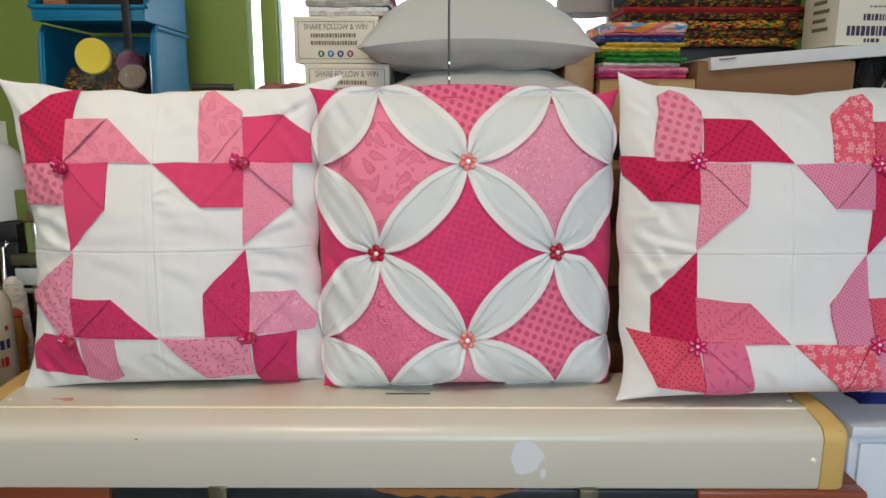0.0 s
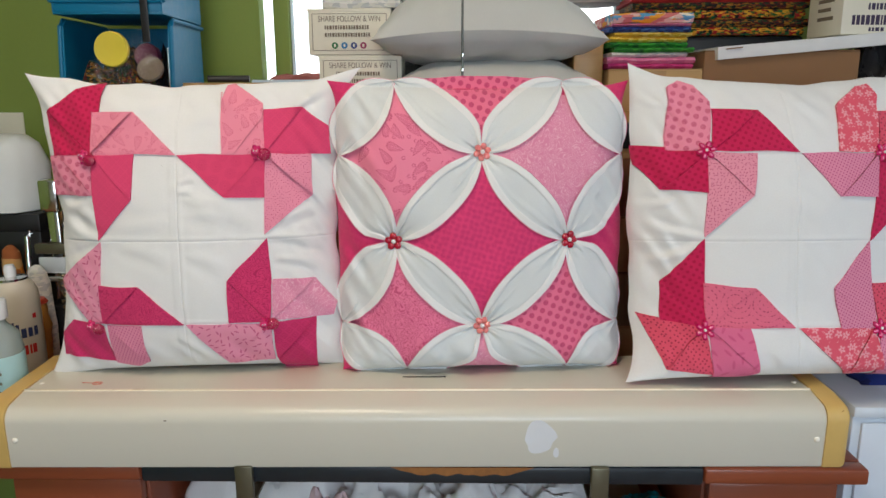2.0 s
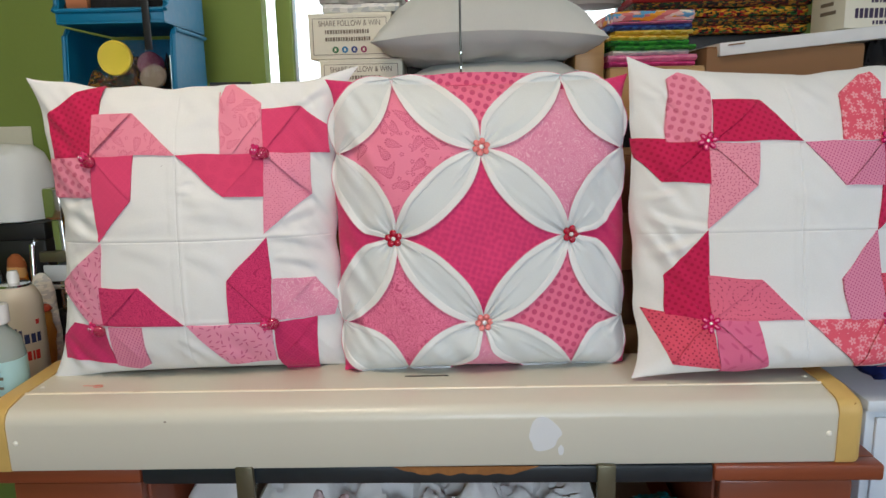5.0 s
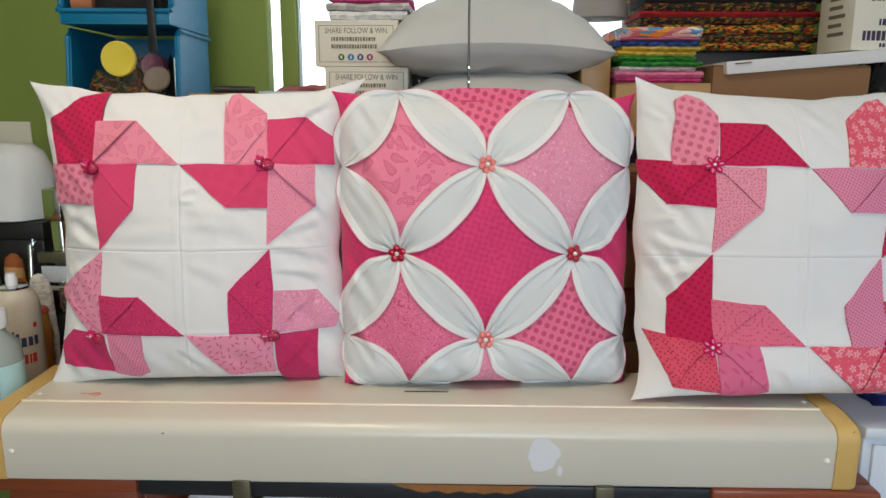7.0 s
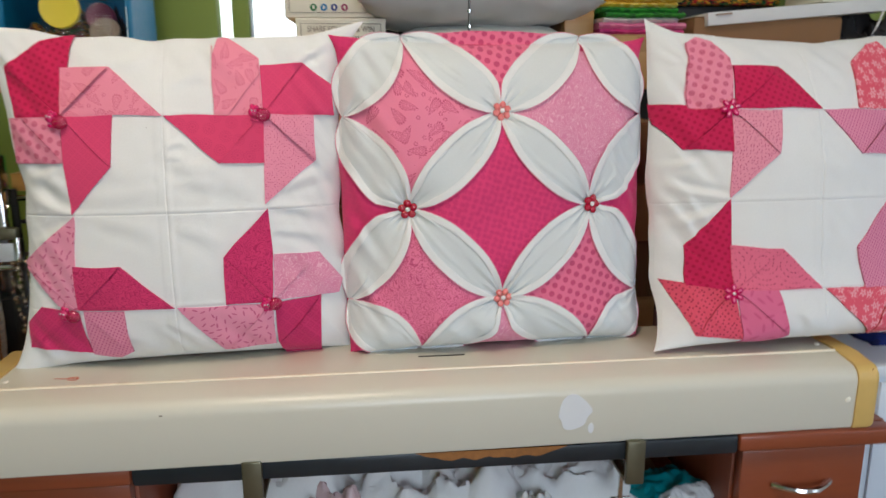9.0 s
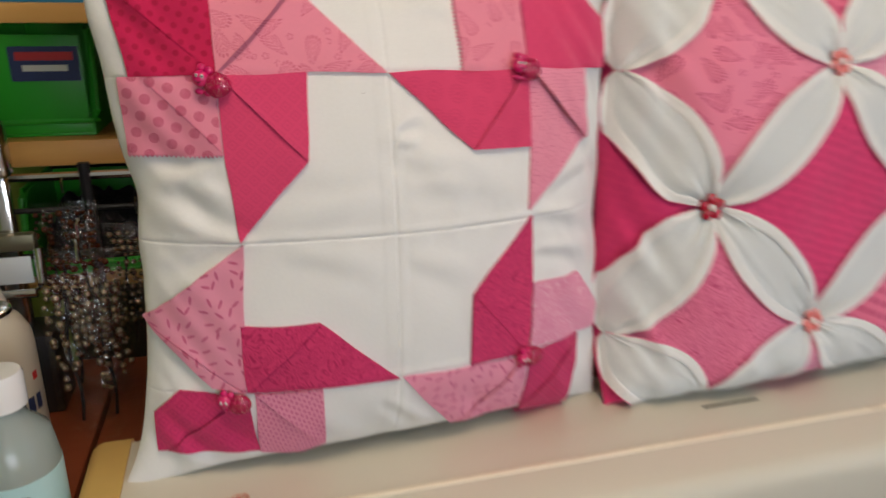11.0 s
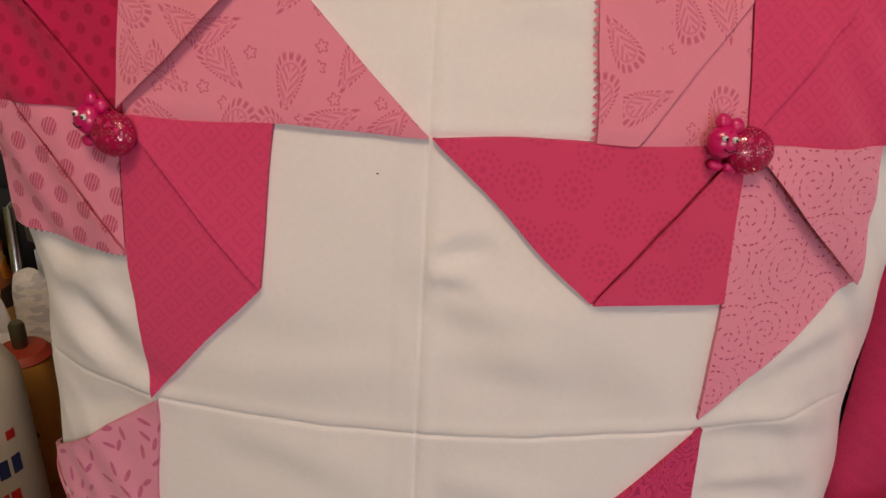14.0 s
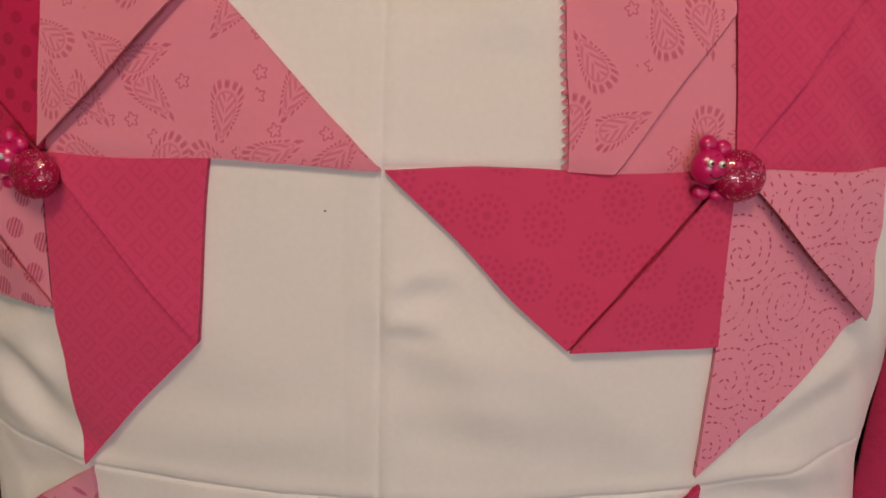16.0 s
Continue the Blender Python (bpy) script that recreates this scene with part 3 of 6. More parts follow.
    def shell(self, material, backing, n=230):
        """The cover: front and back sheets that meet in the seam."""
        l, r, top, low = self.pinch
        for back in (False, True):
            k = n if not back else 60
            bm = bmesh.new()
            uv = bm.loops.layers.uv.new("UVMap")
            grid = []
            steps = {"x": [-1 + 2 * i / k for i in range(k + 1)], "z": [-1 + 2 * i / k for i in range(k + 1)]}
            if not back:
                for axis, at, depth in self.seams:
                    span = self.h if axis == "x" or at > 0 else self.foot
                    close = [(at + d * 0.0006) / span for d in range(-4, 5)]
                    steps[axis] = sorted([a for a in steps[axis] if not close[0] - 0.002 < a < close[-1] + 0.002] + close)
            for b in steps["z"]:
                row = []
                for a in steps["x"]:
                    hz = self.h if b > 0 else self.foot
                    cx = l * (1 - self.skew * max(0.2, min(1.0, 2.2 * b))) if a < 0 else r
                    cz = top if b > 0 else low
                    x = a * self.h * (1 - cx * (1 - b * b) * a * a)
                    z = b * hz * (1 - cz * (1 - a * a) * b * b)
                    tip = (abs(a) * abs(b)) ** 9
                    ear = self.ears[(0 if b > 0 else 2) + (0 if a < 0 else 1)]
                    xo, zo = x, z
                    out, rise = ear if isinstance(ear, tuple) else (ear, ear * (0.8 if b > 0 else 0.1))
                    x += math.copysign(out * tip, a) + 0.005 * noise.noise((b * 4.5, a, self.seed)) * abs(a) ** 8
                    z += math.copysign(rise * tip, b) + (0.005 * noise.noise((a * 4.5, b, self.seed)) * abs(b) ** 8 if b > 0 else 0)
                    if back and b > 0.4:
                        z += self.hump * min(1.0, (1 - b) / 0.07) * math.exp(-((b - 0.86) / 0.11) ** 2) * (1 - a ** 6) * (0.75 + 0.6 * noise.noise((a * 2.6, 0, self.seed)))
                    y = 0.8 * self.t * ((1 - abs(a) ** 2.2) * (1 - abs(b) ** 2.6)) ** 0.6 - self.sag(zo) if back else -self.front(xo, zo)
                    row.append(bm.verts.new((x, y, z)))
                grid.append(row)
            for j in range(len(grid) - 1):
                for i in range(len(grid[0]) - 1):
                    q = (grid[j][i], grid[j][i + 1], grid[j + 1][i + 1], grid[j + 1][i])
                    bm.faces.new(q if not back else q[::-1])
            for f in bm.faces:
                for lp in f.loops:
                    lp[uv].uv = (lp.vert.co.x, lp.vert.co.z)
            part("cover_back" if back else "cover_front", bm, backing if back else material, self.ob,
                 "plain pink cotton back" if back else "")

    def patch(self, name, outline, material, lift=0.0012, rise=0.0, pivot=None, label="", step=0.0045, teeth=None, thick=0.0022, parent=None, ridge=None, crown=0.0):
        """A flat piece of cloth with a convex outline, laid on the front."""
        xs, zs = [p[0] for p in outline], [p[1] for p in outline]
        x0, x1, z0, z1 = min(xs), max(xs), min(zs), max(zs)
        nx, nz = max(2, int((x1 - x0) / step)), max(2, int((z1 - z0) / step))
        bm = bmesh.new()
        uv = bm.loops.layers.uv.new("UVMap")
        vs = [[bm.verts.new((x0 + (x1 - x0) * i / nx, 0, z0 + (z1 - z0) * j / nz)) for i in range(nx + 1)] for j in range(nz + 1)]
        for j in range(nz):
            for i in range(nx):
                bm.faces.new((vs[j][i], vs[j][i + 1], vs[j + 1][i + 1], vs[j + 1][i]))
        turn = sum(a[0] * b[1] - b[0] * a[1] for a, b in zip(outline, outline[1:] + outline[:1]))
        ring = outline if turn > 0 else outline[::-1]
        for a, b in zip(ring, ring[1:] + ring[:1]):
            d = (b[0] - a[0], b[1] - a[1])
            if math.hypot(*d) < 1e-6:
                continue
            bmesh.ops.bisect_plane(bm, geom=bm.verts[:] + bm.edges[:] + bm.faces[:], plane_co=(a[0], 0, a[1]),
                                   plane_no=(d[1], 0, -d[0]), clear_outer=True, dist=1e-6)
        if teeth:
            (ax, az), (bx, bz), size = teeth
            n = int(math.hypot(bx - ax, bz - az) / size)
            ox, oz = (bz - az), -(bx - ax)
            ln = math.hypot(ox, oz)
            ox, oz = ox / ln * size * 0.7, oz / ln * size * 0.7
            for k in range(n):
                p = [(ax + (bx - ax) * f / n, az + (bz - az) * f / n) for f in (k, k + 0.5, k + 1)]
                bm.faces.new([bm.verts.new((p[0][0], 0, p[0][1])), bm.verts.new((p[1][0] + ox, 0, p[1][1] + oz)), bm.verts.new((p[2][0], 0, p[2][1]))])
        bmesh.ops.recalc_face_normals(bm, faces=bm.faces[:])
        if bm.faces and sum(f.normal.y for f in bm.faces) > 0:
            bmesh.ops.reverse_faces(bm, faces=bm.faces[:])
        rim = [e for e in bm.edges if e.is_boundary]
        tops = bm.verts[:]
        g = bmesh.ops.extrude_edge_only(bm, edges=rim)
        low = {v for v in g["geom"] if isinstance(v, bmesh.types.BMVert)}
        px, pz = pivot or (0, 0)
        for v in bm.verts:
            wx, wz = noise.noise((v.co.x * 24, v.co.z * 24, 3.0)), noise.noise((v.co.x * 24, v.co.z * 24, 9.0))
            v.co.x += 0.0016 * wx
            v.co.z += 0.0016 * wz
            far = min(1.0, math.hypot(v.co.x - px, v.co.z - pz) / 0.085) if pivot else 0.0
            up = lift + rise * far ** 2 + crown * max(0.0, min(1.0, (v.co.z - 0.185) / 0.02))
            eu, ev = self.edges(v.co.x, v.co.z)
            if self.full < 2.5:  # looser towards the seam, where no petals lie on top
                up += 0.004 * max(0.0, max(eu, ev) - 0.80) / 0.20
            if ridge:  # the fold stands open along its crease
                (rx, rz), (qx, qz), high = ridge
                ln = math.hypot(qx - rx, qz - rz)
                k = ((v.co.x - rx) * (qx - rx) + (v.co.z - rz) * (qz - rz)) / ln ** 2
                d = ((v.co.x - rx) * (qz - rz) - (v.co.z - rz) * (qx - rx)) / ln
                up += high * math.exp(-abs(d) / 0.011) * max(0.0, math.sin(math.pi * min(1.0, max(0.0, 0.12 + 0.8 * k)))) ** 0.8
            y = -self.front(v.co.x, v.co.z)
            v.co.y = y - up + (thick if v in low else 0.0)
        for f in bm.faces:
            for lp in f.loops:
                lp[uv].uv = (lp.vert.co.x, lp.vert.co.z)
        return part(name, bm, material, parent or self.ob, label)

    def spot(self, x, z, up=0.0):
        """The pose of a thing sewn on the front at x, z: its own z points out."""
        e = 0.006
        y = -self.front(x, z)
        dx = (-self.front(x + e, z) + self.front(x - e, z)) / (2 * e)
        dz = (-self.front(x, z + e) + self.front(x, z - e)) / (2 * e)
        nrm = Vector((dx, -1, dz)).normalized()
        right = Vector((1, dx, 0)).normalized()
        right = (right - nrm * right.dot(nrm)).normalized()
        upv = nrm.cross(right)
        m = Matrix((right, upv, nrm)).transposed().to_4x4()
        m.translation = Vector((x, y, z)) + nrm * up
        return m


U = 0.0615  # one square of the pinwheel blocks


def clipped(outline, p, q, side, gap):
    """The part of a convex outline on one side of the line p-q, kept gap away from it."""
    dx, dz = q[0] - p[0], q[1] - p[1]
    ln = math.hypot(dx, dz)
    far = lambda v: side * ((v[1] - p[1]) * dx - (v[0] - p[0]) * dz) / ln - gap
    out = []
    for a, b in zip(outline, outline[1:] + outline[:1]):
        fa, fb = far(a), far(b)
        if fa >= 0:
            out.append(a)
        if fa * fb < 0:
            k = fa / (fa - fb)
            out.append((a[0] + (b[0] - a[0]) * k, a[1] + (b[1] - a[1]) * k))
    return out


def pinwheels(c, cx, cz, pieces):
    """Folded flaps round four knots; each piece: knot, outline, crease, cloth, pinked edge, in squares from the middle."""
    for knot, outline, crease, cloth, teeth in pieces:
        pt = lambda p: (cx + p[0] * U, cz + p[1] * U)
        k = pt(knot)
        tt = (pt(teeth[0]), pt(teeth[1]), 0.003) if teeth else None
        ring = [pt(p) for p in outline]
        flap = c.patch("flap", ring, cloth, 0.0007, 0.0009, k, teeth=tt, thick=0.0016)
        for side, lift in ((1, 0.0027), (-1, 0.0019)):
            wide = len(crease) > 2
            half = clipped(ring, pt(crease[0]), pt(crease[1]), side, (crease[2] if side < 0 else 0.0002) if wide else 0.0004)
            if len(half) > 2:
                high = (0.0052 if wide else 0.0018) if side > 0 else 0.0
                c.patch("fold", half, cloth, lift, 0.0010, k, thick=0.0015 if side > 0 else lift - 0.0004, parent=flap,
                        ridge=(pt(crease[0]), pt(crease[1]), high), step=0.0035)


left = Cushion("patchwork_cushion", "white cushion with folded pink pinwheel patches and beetle buttons", (-0.374, 1.139, 1.075), 5, 4.4, 0.220, 0.0745, (0.12, 0.03, 0.05, 0.02), 3.1, 0.2235, 1.88, ears=(0.012, (-0.032, 0.012), (-0.016, -0.016), -0.004), skew=0.38, low=4.2, hump=0.02)
LCX, LCZ = -0.0075, -0.0155
left.seams = [("x", LCX, 0.0004), ("z", LCZ, 0.0008), ("z", LCZ + 2 * U, 0.0006), ("z", LCZ - 2 * U, 0.0006)]
left.folds = [(LCX + a * U, LCZ + b * U, LCX + c * U, LCZ + d * U, h, w) for a, b, c, d, h, w in (
    (-1.7, -0.05, -3.3, 0.8, 0.0042, 0.0090), (-2.0, 0.55, -3.0, 1.15, 0.0032, 0.0090), (-0.1, 1.3, 1.0, 0.35, 0.0018, 0.0130),
    (2.6, 3.0, 3.75, 3.7, 0.0050, 0.0070), (2.0, 0.1, 3.5, -0.35, 0.0035, 0.0080), (2.3, 0.4, 3.4, 0.75, 0.0028, 0.0080),
    (-3.0, -1.8, -3.5, -3.2, 0.0040, 0.0070), (-0.2, -2.3, 0.7, -3.3, 0.0030, 0.0070),
    (0.02, 1.32, 0.42, 1.46, 0.0018, 0.0048), (0.02, 1.12, 0.35, 1.15, 0.0013, 0.0040), (0.05, 0.62, 1.75, 0.42, 0.0016, 0.0100),
    (0.2, 0.95, 1.5, 0.72, 0.0014, 0.0100), (-0.15, 0.55, -1.6, 0.35, 0.0012, 0.0100), (-1.4, -0.15, -0.2, -0.45, 0.0014, 0.0100),
    (0.15, -0.3, 1.1, -0.75, 0.0016, 0.0100), (0.1, 2.6, 0.95, 2.85, 0.0020, 0.0090), (-0.2, 3.3, -0.9, 3.05, 0.0022, 0.0080),
    (2.1, -0.45, 3.2, -0.75, 0.0030, 0.0070), (-2.05, -0.2, -2.9, -0.65, 0.0030, 0.0070), (-2.1, 0.95, -3.1, 0.75, 0.0026, 0.0070))]
left.shell(WHITE, BACK)
pinwheels(left, LCX, LCZ, [
    ((-2, 2), [(-1.98, 2), (-1.75, 3.7), (-2.4, 3.55), (-3.12, 3.05), (-2.95, 2)], ((-2.05, 2.05), (-3.1, 3.02)), F_RED_DOT, None),
    ((-2, 2), [(-1.99, 2), (0, 2), (-1.02, 3.0), (-1.99, 3.0)], ((-1.97, 2.05), (-1.02, 3.0), 0.0025), F_PAISLEY, None),
    ((-2, 2), [(-3.08, 2), (-2, 2), (-2, 1.1), (-3.06, 1.08)], ((-2.0, 1.12), (-2.82, 2.0)), F_DISC, ((-3.06, 1.08), (-2, 1.1))),
    ((-2, 2), [(-1.99, 2), (-0.96, 2), (-1.05, 0.97), (-1.90, 0.03), (-1.99, 1)], ((-1.99, 2), (-1.05, 0.97)), F_LATTICE, None),
    ((2, 2), [(1.02, 2), (2, 2), (1.95, 3.2), (1.25, 3.68), (1.1, 3.62), (1.0, 3.2)], ((1.3, 2), (2, 2.9)), F_PAISLEY, ((1.0, 3.45), (1.02, 2))),
    ((2, 2), [(2, 2), (1.97, 3.05), (2.87, 3.1), (3.45, 2.65), (3.5, 2)], ((2, 2), (2.87, 3.1)), F_LATTICE, None),
    ((2, 2), [(0.02, 2), (2, 2), (1.98, 1.0), (1.07, 1.0)], ((1.97, 2), (1.07, 1.0)), F_MEDAL, None),
    ((2, 2), [(2, 2), (3.05, 2), (3.05, 1.03), (1.95, 0.12)], ((2, 2), (3.05, 1.03), 0.0025), F_SCROLL, None),
    ((-2, -2), [(-1.87, 0.0), (-2, -2), (-2.4, -1.9), (-3.15, -1.0)], ((-2, -2), (-3.15, -1)), F_TWIG, None),
    ((-2, -2), [(-1.99, -2), (-1.99, -1.05), (-1.03, -1.08), (0, -2)], ((-1.99, -2), (-1.03, -1.08)), F_DARK_SCROLL, None),
    ((-2, -2), [(-2.0, -2.05), (-1.85, -3.0), (-3.16, -2.85), (-3.14, -2.3), (-2.8, -1.95)], ((-2.05, -2.05), (-2.9, -2.75)), F_DEEP, None),
    ((-2, -2), [(-1.9, -2.02), (-1.03, -2.02), (-1.0, -3.0), (-1.3, -3.15), (-1.85, -3.05)], ((-1.9, -2.02), (-1.0, -3.0)), F_PIN2, None),
    ((2, -2), [(2, 0.03), (2.05, -1), (2, -2), (1.03, -2), (1.05, -0.95)], ((1.97, -2), (1.05, -0.95)), F_DARK_SCROLL, None),
    ((2, -2), [(2.07, -0.97), (2.02, -1.99), (3.45, -1.99), (3.55, -1.7), (3.05, -1.02)], ((2.02, -1.99), (3.05, -1.02)), F_FROND, None),
    ((2, -2), [(0.05, -2), (2, -2.05), (2.0, -3.05), (0.9, -3.12)], ((1.95, -2.05), (1.0, -3.1)), F_TWIG, None),
    ((2, -2), [(2.05, -2.05), (3.05, -2), (3.0, -3.4), (2.2, -3.4), (2.05, -3.0)], ((3.0, -2.05), (2.1, -3.05)), F_DEEP, None),
])

part("fleck", ball((0, 0, 0.0001), 0.0004, (1.4, 0.8, 0.4)), plain("brown_fleck", srgb(90, 60, 50), 0.7), left.ob, "small brown fleck", left.spot(-0.0265, 0.0925))

right = Cushion("patchwork_cushion", "white cushion with folded coral and pink pinwheel patches", (0.5212, 1.1650, 1.0688), 3.4, 9, 0.2315, 0.092, (-0.03, 0.06, 0.06, 0.02), 7.7, 0.219, ears=((0.008, 0.016), 0.01, (0.026, -0.004), 0), kick=0.062, hump=0.026)
RCX, RCZ = -0.0235, -0.0182
right.seams = [("x", RCX, 0.0004), ("z", RCZ, 0.0008), ("z", RCZ + 2 * U, 0.0006), ("z", RCZ - 2 * U, 0.0006)]
right.folds = [(RCX + a * U, RCZ + b * U, RCX + c * U, RCZ + d * U, h, w) for a, b, c, d, h, w in (
    (-2.0, 0.1, -3.5, 0.55, 0.0060, 0.0065), (-2.1, -0.1, -3.5, -0.5, 0.0050, 0.0070), (-2.6, 0.95, -3.55, 0.9, 0.0040, 0.0060),
    (-2.9, 3.2, -3.6, 3.75, 0.0050, 0.0060), (-2.9, -2.6, -3.6, -3.4, 0.0060, 0.0070), (-0.6, -2.5, -0.1, -3.4, 0.0030, 0.0070),
    (0.6, 0.6, -0.5, 1.2, 0.0018, 0.0120), (0.3, 3.3, 1.0, 2.6, 0.0026, 0.0080))]
right.shell(WHITE, BACK)
pinwheels(right, RCX, RCZ, [
    ((-2, 2), [(-2.85, 2.15), (-1.9, 2.1), (-1.75, 3.3), (-2.05, 3.72), (-2.4, 3.85), (-2.65, 3.72)], ((-1.95, 2.1), (-2.66, 3.0)), F_DISC, ((-2.66, 3.7), (-2.85, 2.15))),
    ((-2, 2), [(-1.85, 2.1), (0.08, 2.05), (-0.68, 3.07), (-1.75, 3.12)], ((-1.85, 2.1), (-0.68, 3.07)), F_RED_DOT, None),
    ((-2, 2), [(-3.5, 2.33), (-1.95, 2.08), (-1.97, 1.15), (-2.95, 1.22), (-3.44, 1.85)], ((-1.95, 2.05), (-2.93, 1.22)), F_RED_DOT, None),
    ((-2, 2), [(-1.95, 2.08), (-0.88, 2.02), (-1.0, 1.05), (-2.03, 0.1)], ((-1.95, 2.08), (-1.0, 1.05)), F_PIN, None),
    ((2, 2), [(1.03, 2.05), (2.05, 2.05), (2.32, 3.45), (2.2, 3.75), (1.9, 3.68), (1.2, 3.15)], ((2.05, 2.05), (1.2, 3.15)), F_BLOSSOM, None),
    ((2, 2), [(2.08, 2.05), (2.25, 3.05), (3.1, 3.05), (3.6, 2.5), (3.6, 2.1)], ((2.08, 2.05), (3.1, 3.05)), F_CORAL_DOT, None),
    ((2, 2), [(0.15, 2.03), (2.05, 2.03), (1.95, 1.0), (1.0, 1.02)], ((2.0, 2.0), (1.0, 1.02)), F_PIN2, None),
    ((2, 2), [(2.05, 1.95), (3.1, 2.0), (3.0, 1.05), (1.78, 0.0)], ((2.05, 1.95), (3.0, 1.05)), F_RED_DOT, None),
    ((-2, -2), [(-2.03, 0.06), (-2.0, -2), (-2.95, -1.88), (-2.92, -0.97)], ((-2.0, -2), (-2.92, -0.97)), F_RED_DOT, None),
    ((-2, -2), [(-2.05, -0.97), (-0.92, -1.08), (-0.03, -2.0), (-2.0, -2.0)], ((-2, -2.0), (-0.92, -1.08)), F_MIX, None),
    ((-2, -2), [(-3.40, -1.74), (-2.05, -2.0), (-1.88, -3.1), (-2.92, -2.98)], ((-2.05, -2), (-2.95, -3.0)), F_CORAL_DOT, None),
    ((-2, -2), [(-2.0, -2.0), (-1.05, -2.0), (-0.85, -3.05), (-1.2, -3.22), (-1.85, -3.22)], ((-2, -2.0), (-0.85, -3.05)), F_ORCHID, None),
    ((2, -2), [(1.75, -0.02), (2.0, -2.05), (1.05, -2.03), (0.9, -1.1)], ((2, -2.05), (0.9, -1.1)), F_PIN2, None),
    ((2, -2), [(1.85, -1.0), (2.05, -2.05), (3.6, -2.0), (3.5, -1.6), (2.95, -1.0)], ((2.05, -2.05), (2.95, -1.0)), F_CORAL_DOT, None),
    ((2, -2), [(0.05, -2.0), (1.88, -2.02), (2.1, -3.02), (1.2, -3.12)], ((1.85, -2.02), (1.2, -3.12)), F_BLOSSOM, None),
    ((2, -2), [(2.02, -2.02), (3.1, -2.02), (3.0, -3.1), (2.2, -3.22), (1.95, -3.22)], ((2.02, -2.02), (3.0, -3.1)), F_PIN2, None),
])

middle = Cushion("petal_cushion", "pink diamond cushion with gathered white cotton petals", (0.0588, 1.1680, 1.0688), 3.6, 3, 0.2140, 0.079, (-0.030, -0.018, 0.03, 0.02), 5.3, 0.2175, 2.9, ears=((0.018, 0.008), (0.012, 0.008), 0.006, 0.0), kick=0.030, hump=0.016, rumple=1.9)
MX, MZ, E1 = -0.0045, -0.013, 0.127
MN = dict(t=(MX, MZ + E1), l=(MX - E1, MZ), r=(MX + E1, MZ), b=(MX, MZ - E1), tl=(MX - E1, 0.2190), tr=(MX + E1, 0.2190),
          lt=(-0.2150, MZ + 0.124), lb=(-0.2150, MZ - 0.13), rt=(0.2105, MZ + 0.124), rb=(0.2105, MZ - 0.132), bl=(MX - 0.112, -0.2145), br=(MX + 0.134, -0.2145))
for key in "tlrb":
    middle.dimples.append((*MN[key], 0.017, 0.026))
for key in ("tl", "tr", "lt", "lb", "rt", "rb", "bl", "br"):
    middle.dimples.append((*MN[key], 0.003, 0.014))
M_DARK = fabric("dark_pink_rings", srgb(228, 68, 122), srgb(184, 36, 92), "medallion", per=0.0085, strength=0.85)
M_ROSE = fabric("rose_scroll", srgb(236, 126, 160), srgb(196, 62, 108), "squiggle", per=0.016, strength=0.85)
M_BIG = fabric("rose_big_dots", srgb(234, 118, 150), srgb(196, 62, 106), "dots", per=0.0125, r=0.32, turn=0.4, strength=0.8)
M_PAIS = fabric("rose_paisley", srgb(240, 138, 166), srgb(192, 58, 102), "paisley", per=0.027, strength=0.95)
middle.shell(fabric("dark_pink_cotton", srgb(216, 56, 110), srgb(182, 34, 90), "medallion", per=0.0085, strength=0.4), fabric("deep_red_backing", srgb(204, 34, 86), srgb(176, 20, 66), "dots", per=0.006, r=0.2, strength=0.5))
for keys, cloth in (("t l b r", M_DARK), ("tl lt l t", M_PAIS), ("tr t r rt", F_FROND), ("l lb bl b", M_ROSE), ("r b br rb", M_BIG)):
    middle.patch("diamond", [MN[k] for k in keys.split()], cloth, 0.0012, thick=0.0020, step=0.003)
middle.patch("diamond", [MN["tl"], MN["t"], MN["tr"], (MX + 0.085, 0.2230), (MX + 0.04, 0.2268), (MX - 0.04, 0.2268), (MX - 0.085, 0.2230)], M_BIG, 0.0014, thick=0.0022, step=0.0016, crown=0.0030)
middle.patch("diamond", [MN["bl"], MN["b"], MN["br"], (MX, -0.2155)], F_FROND, 0.0013, thick=0.0022, step=0.0025)


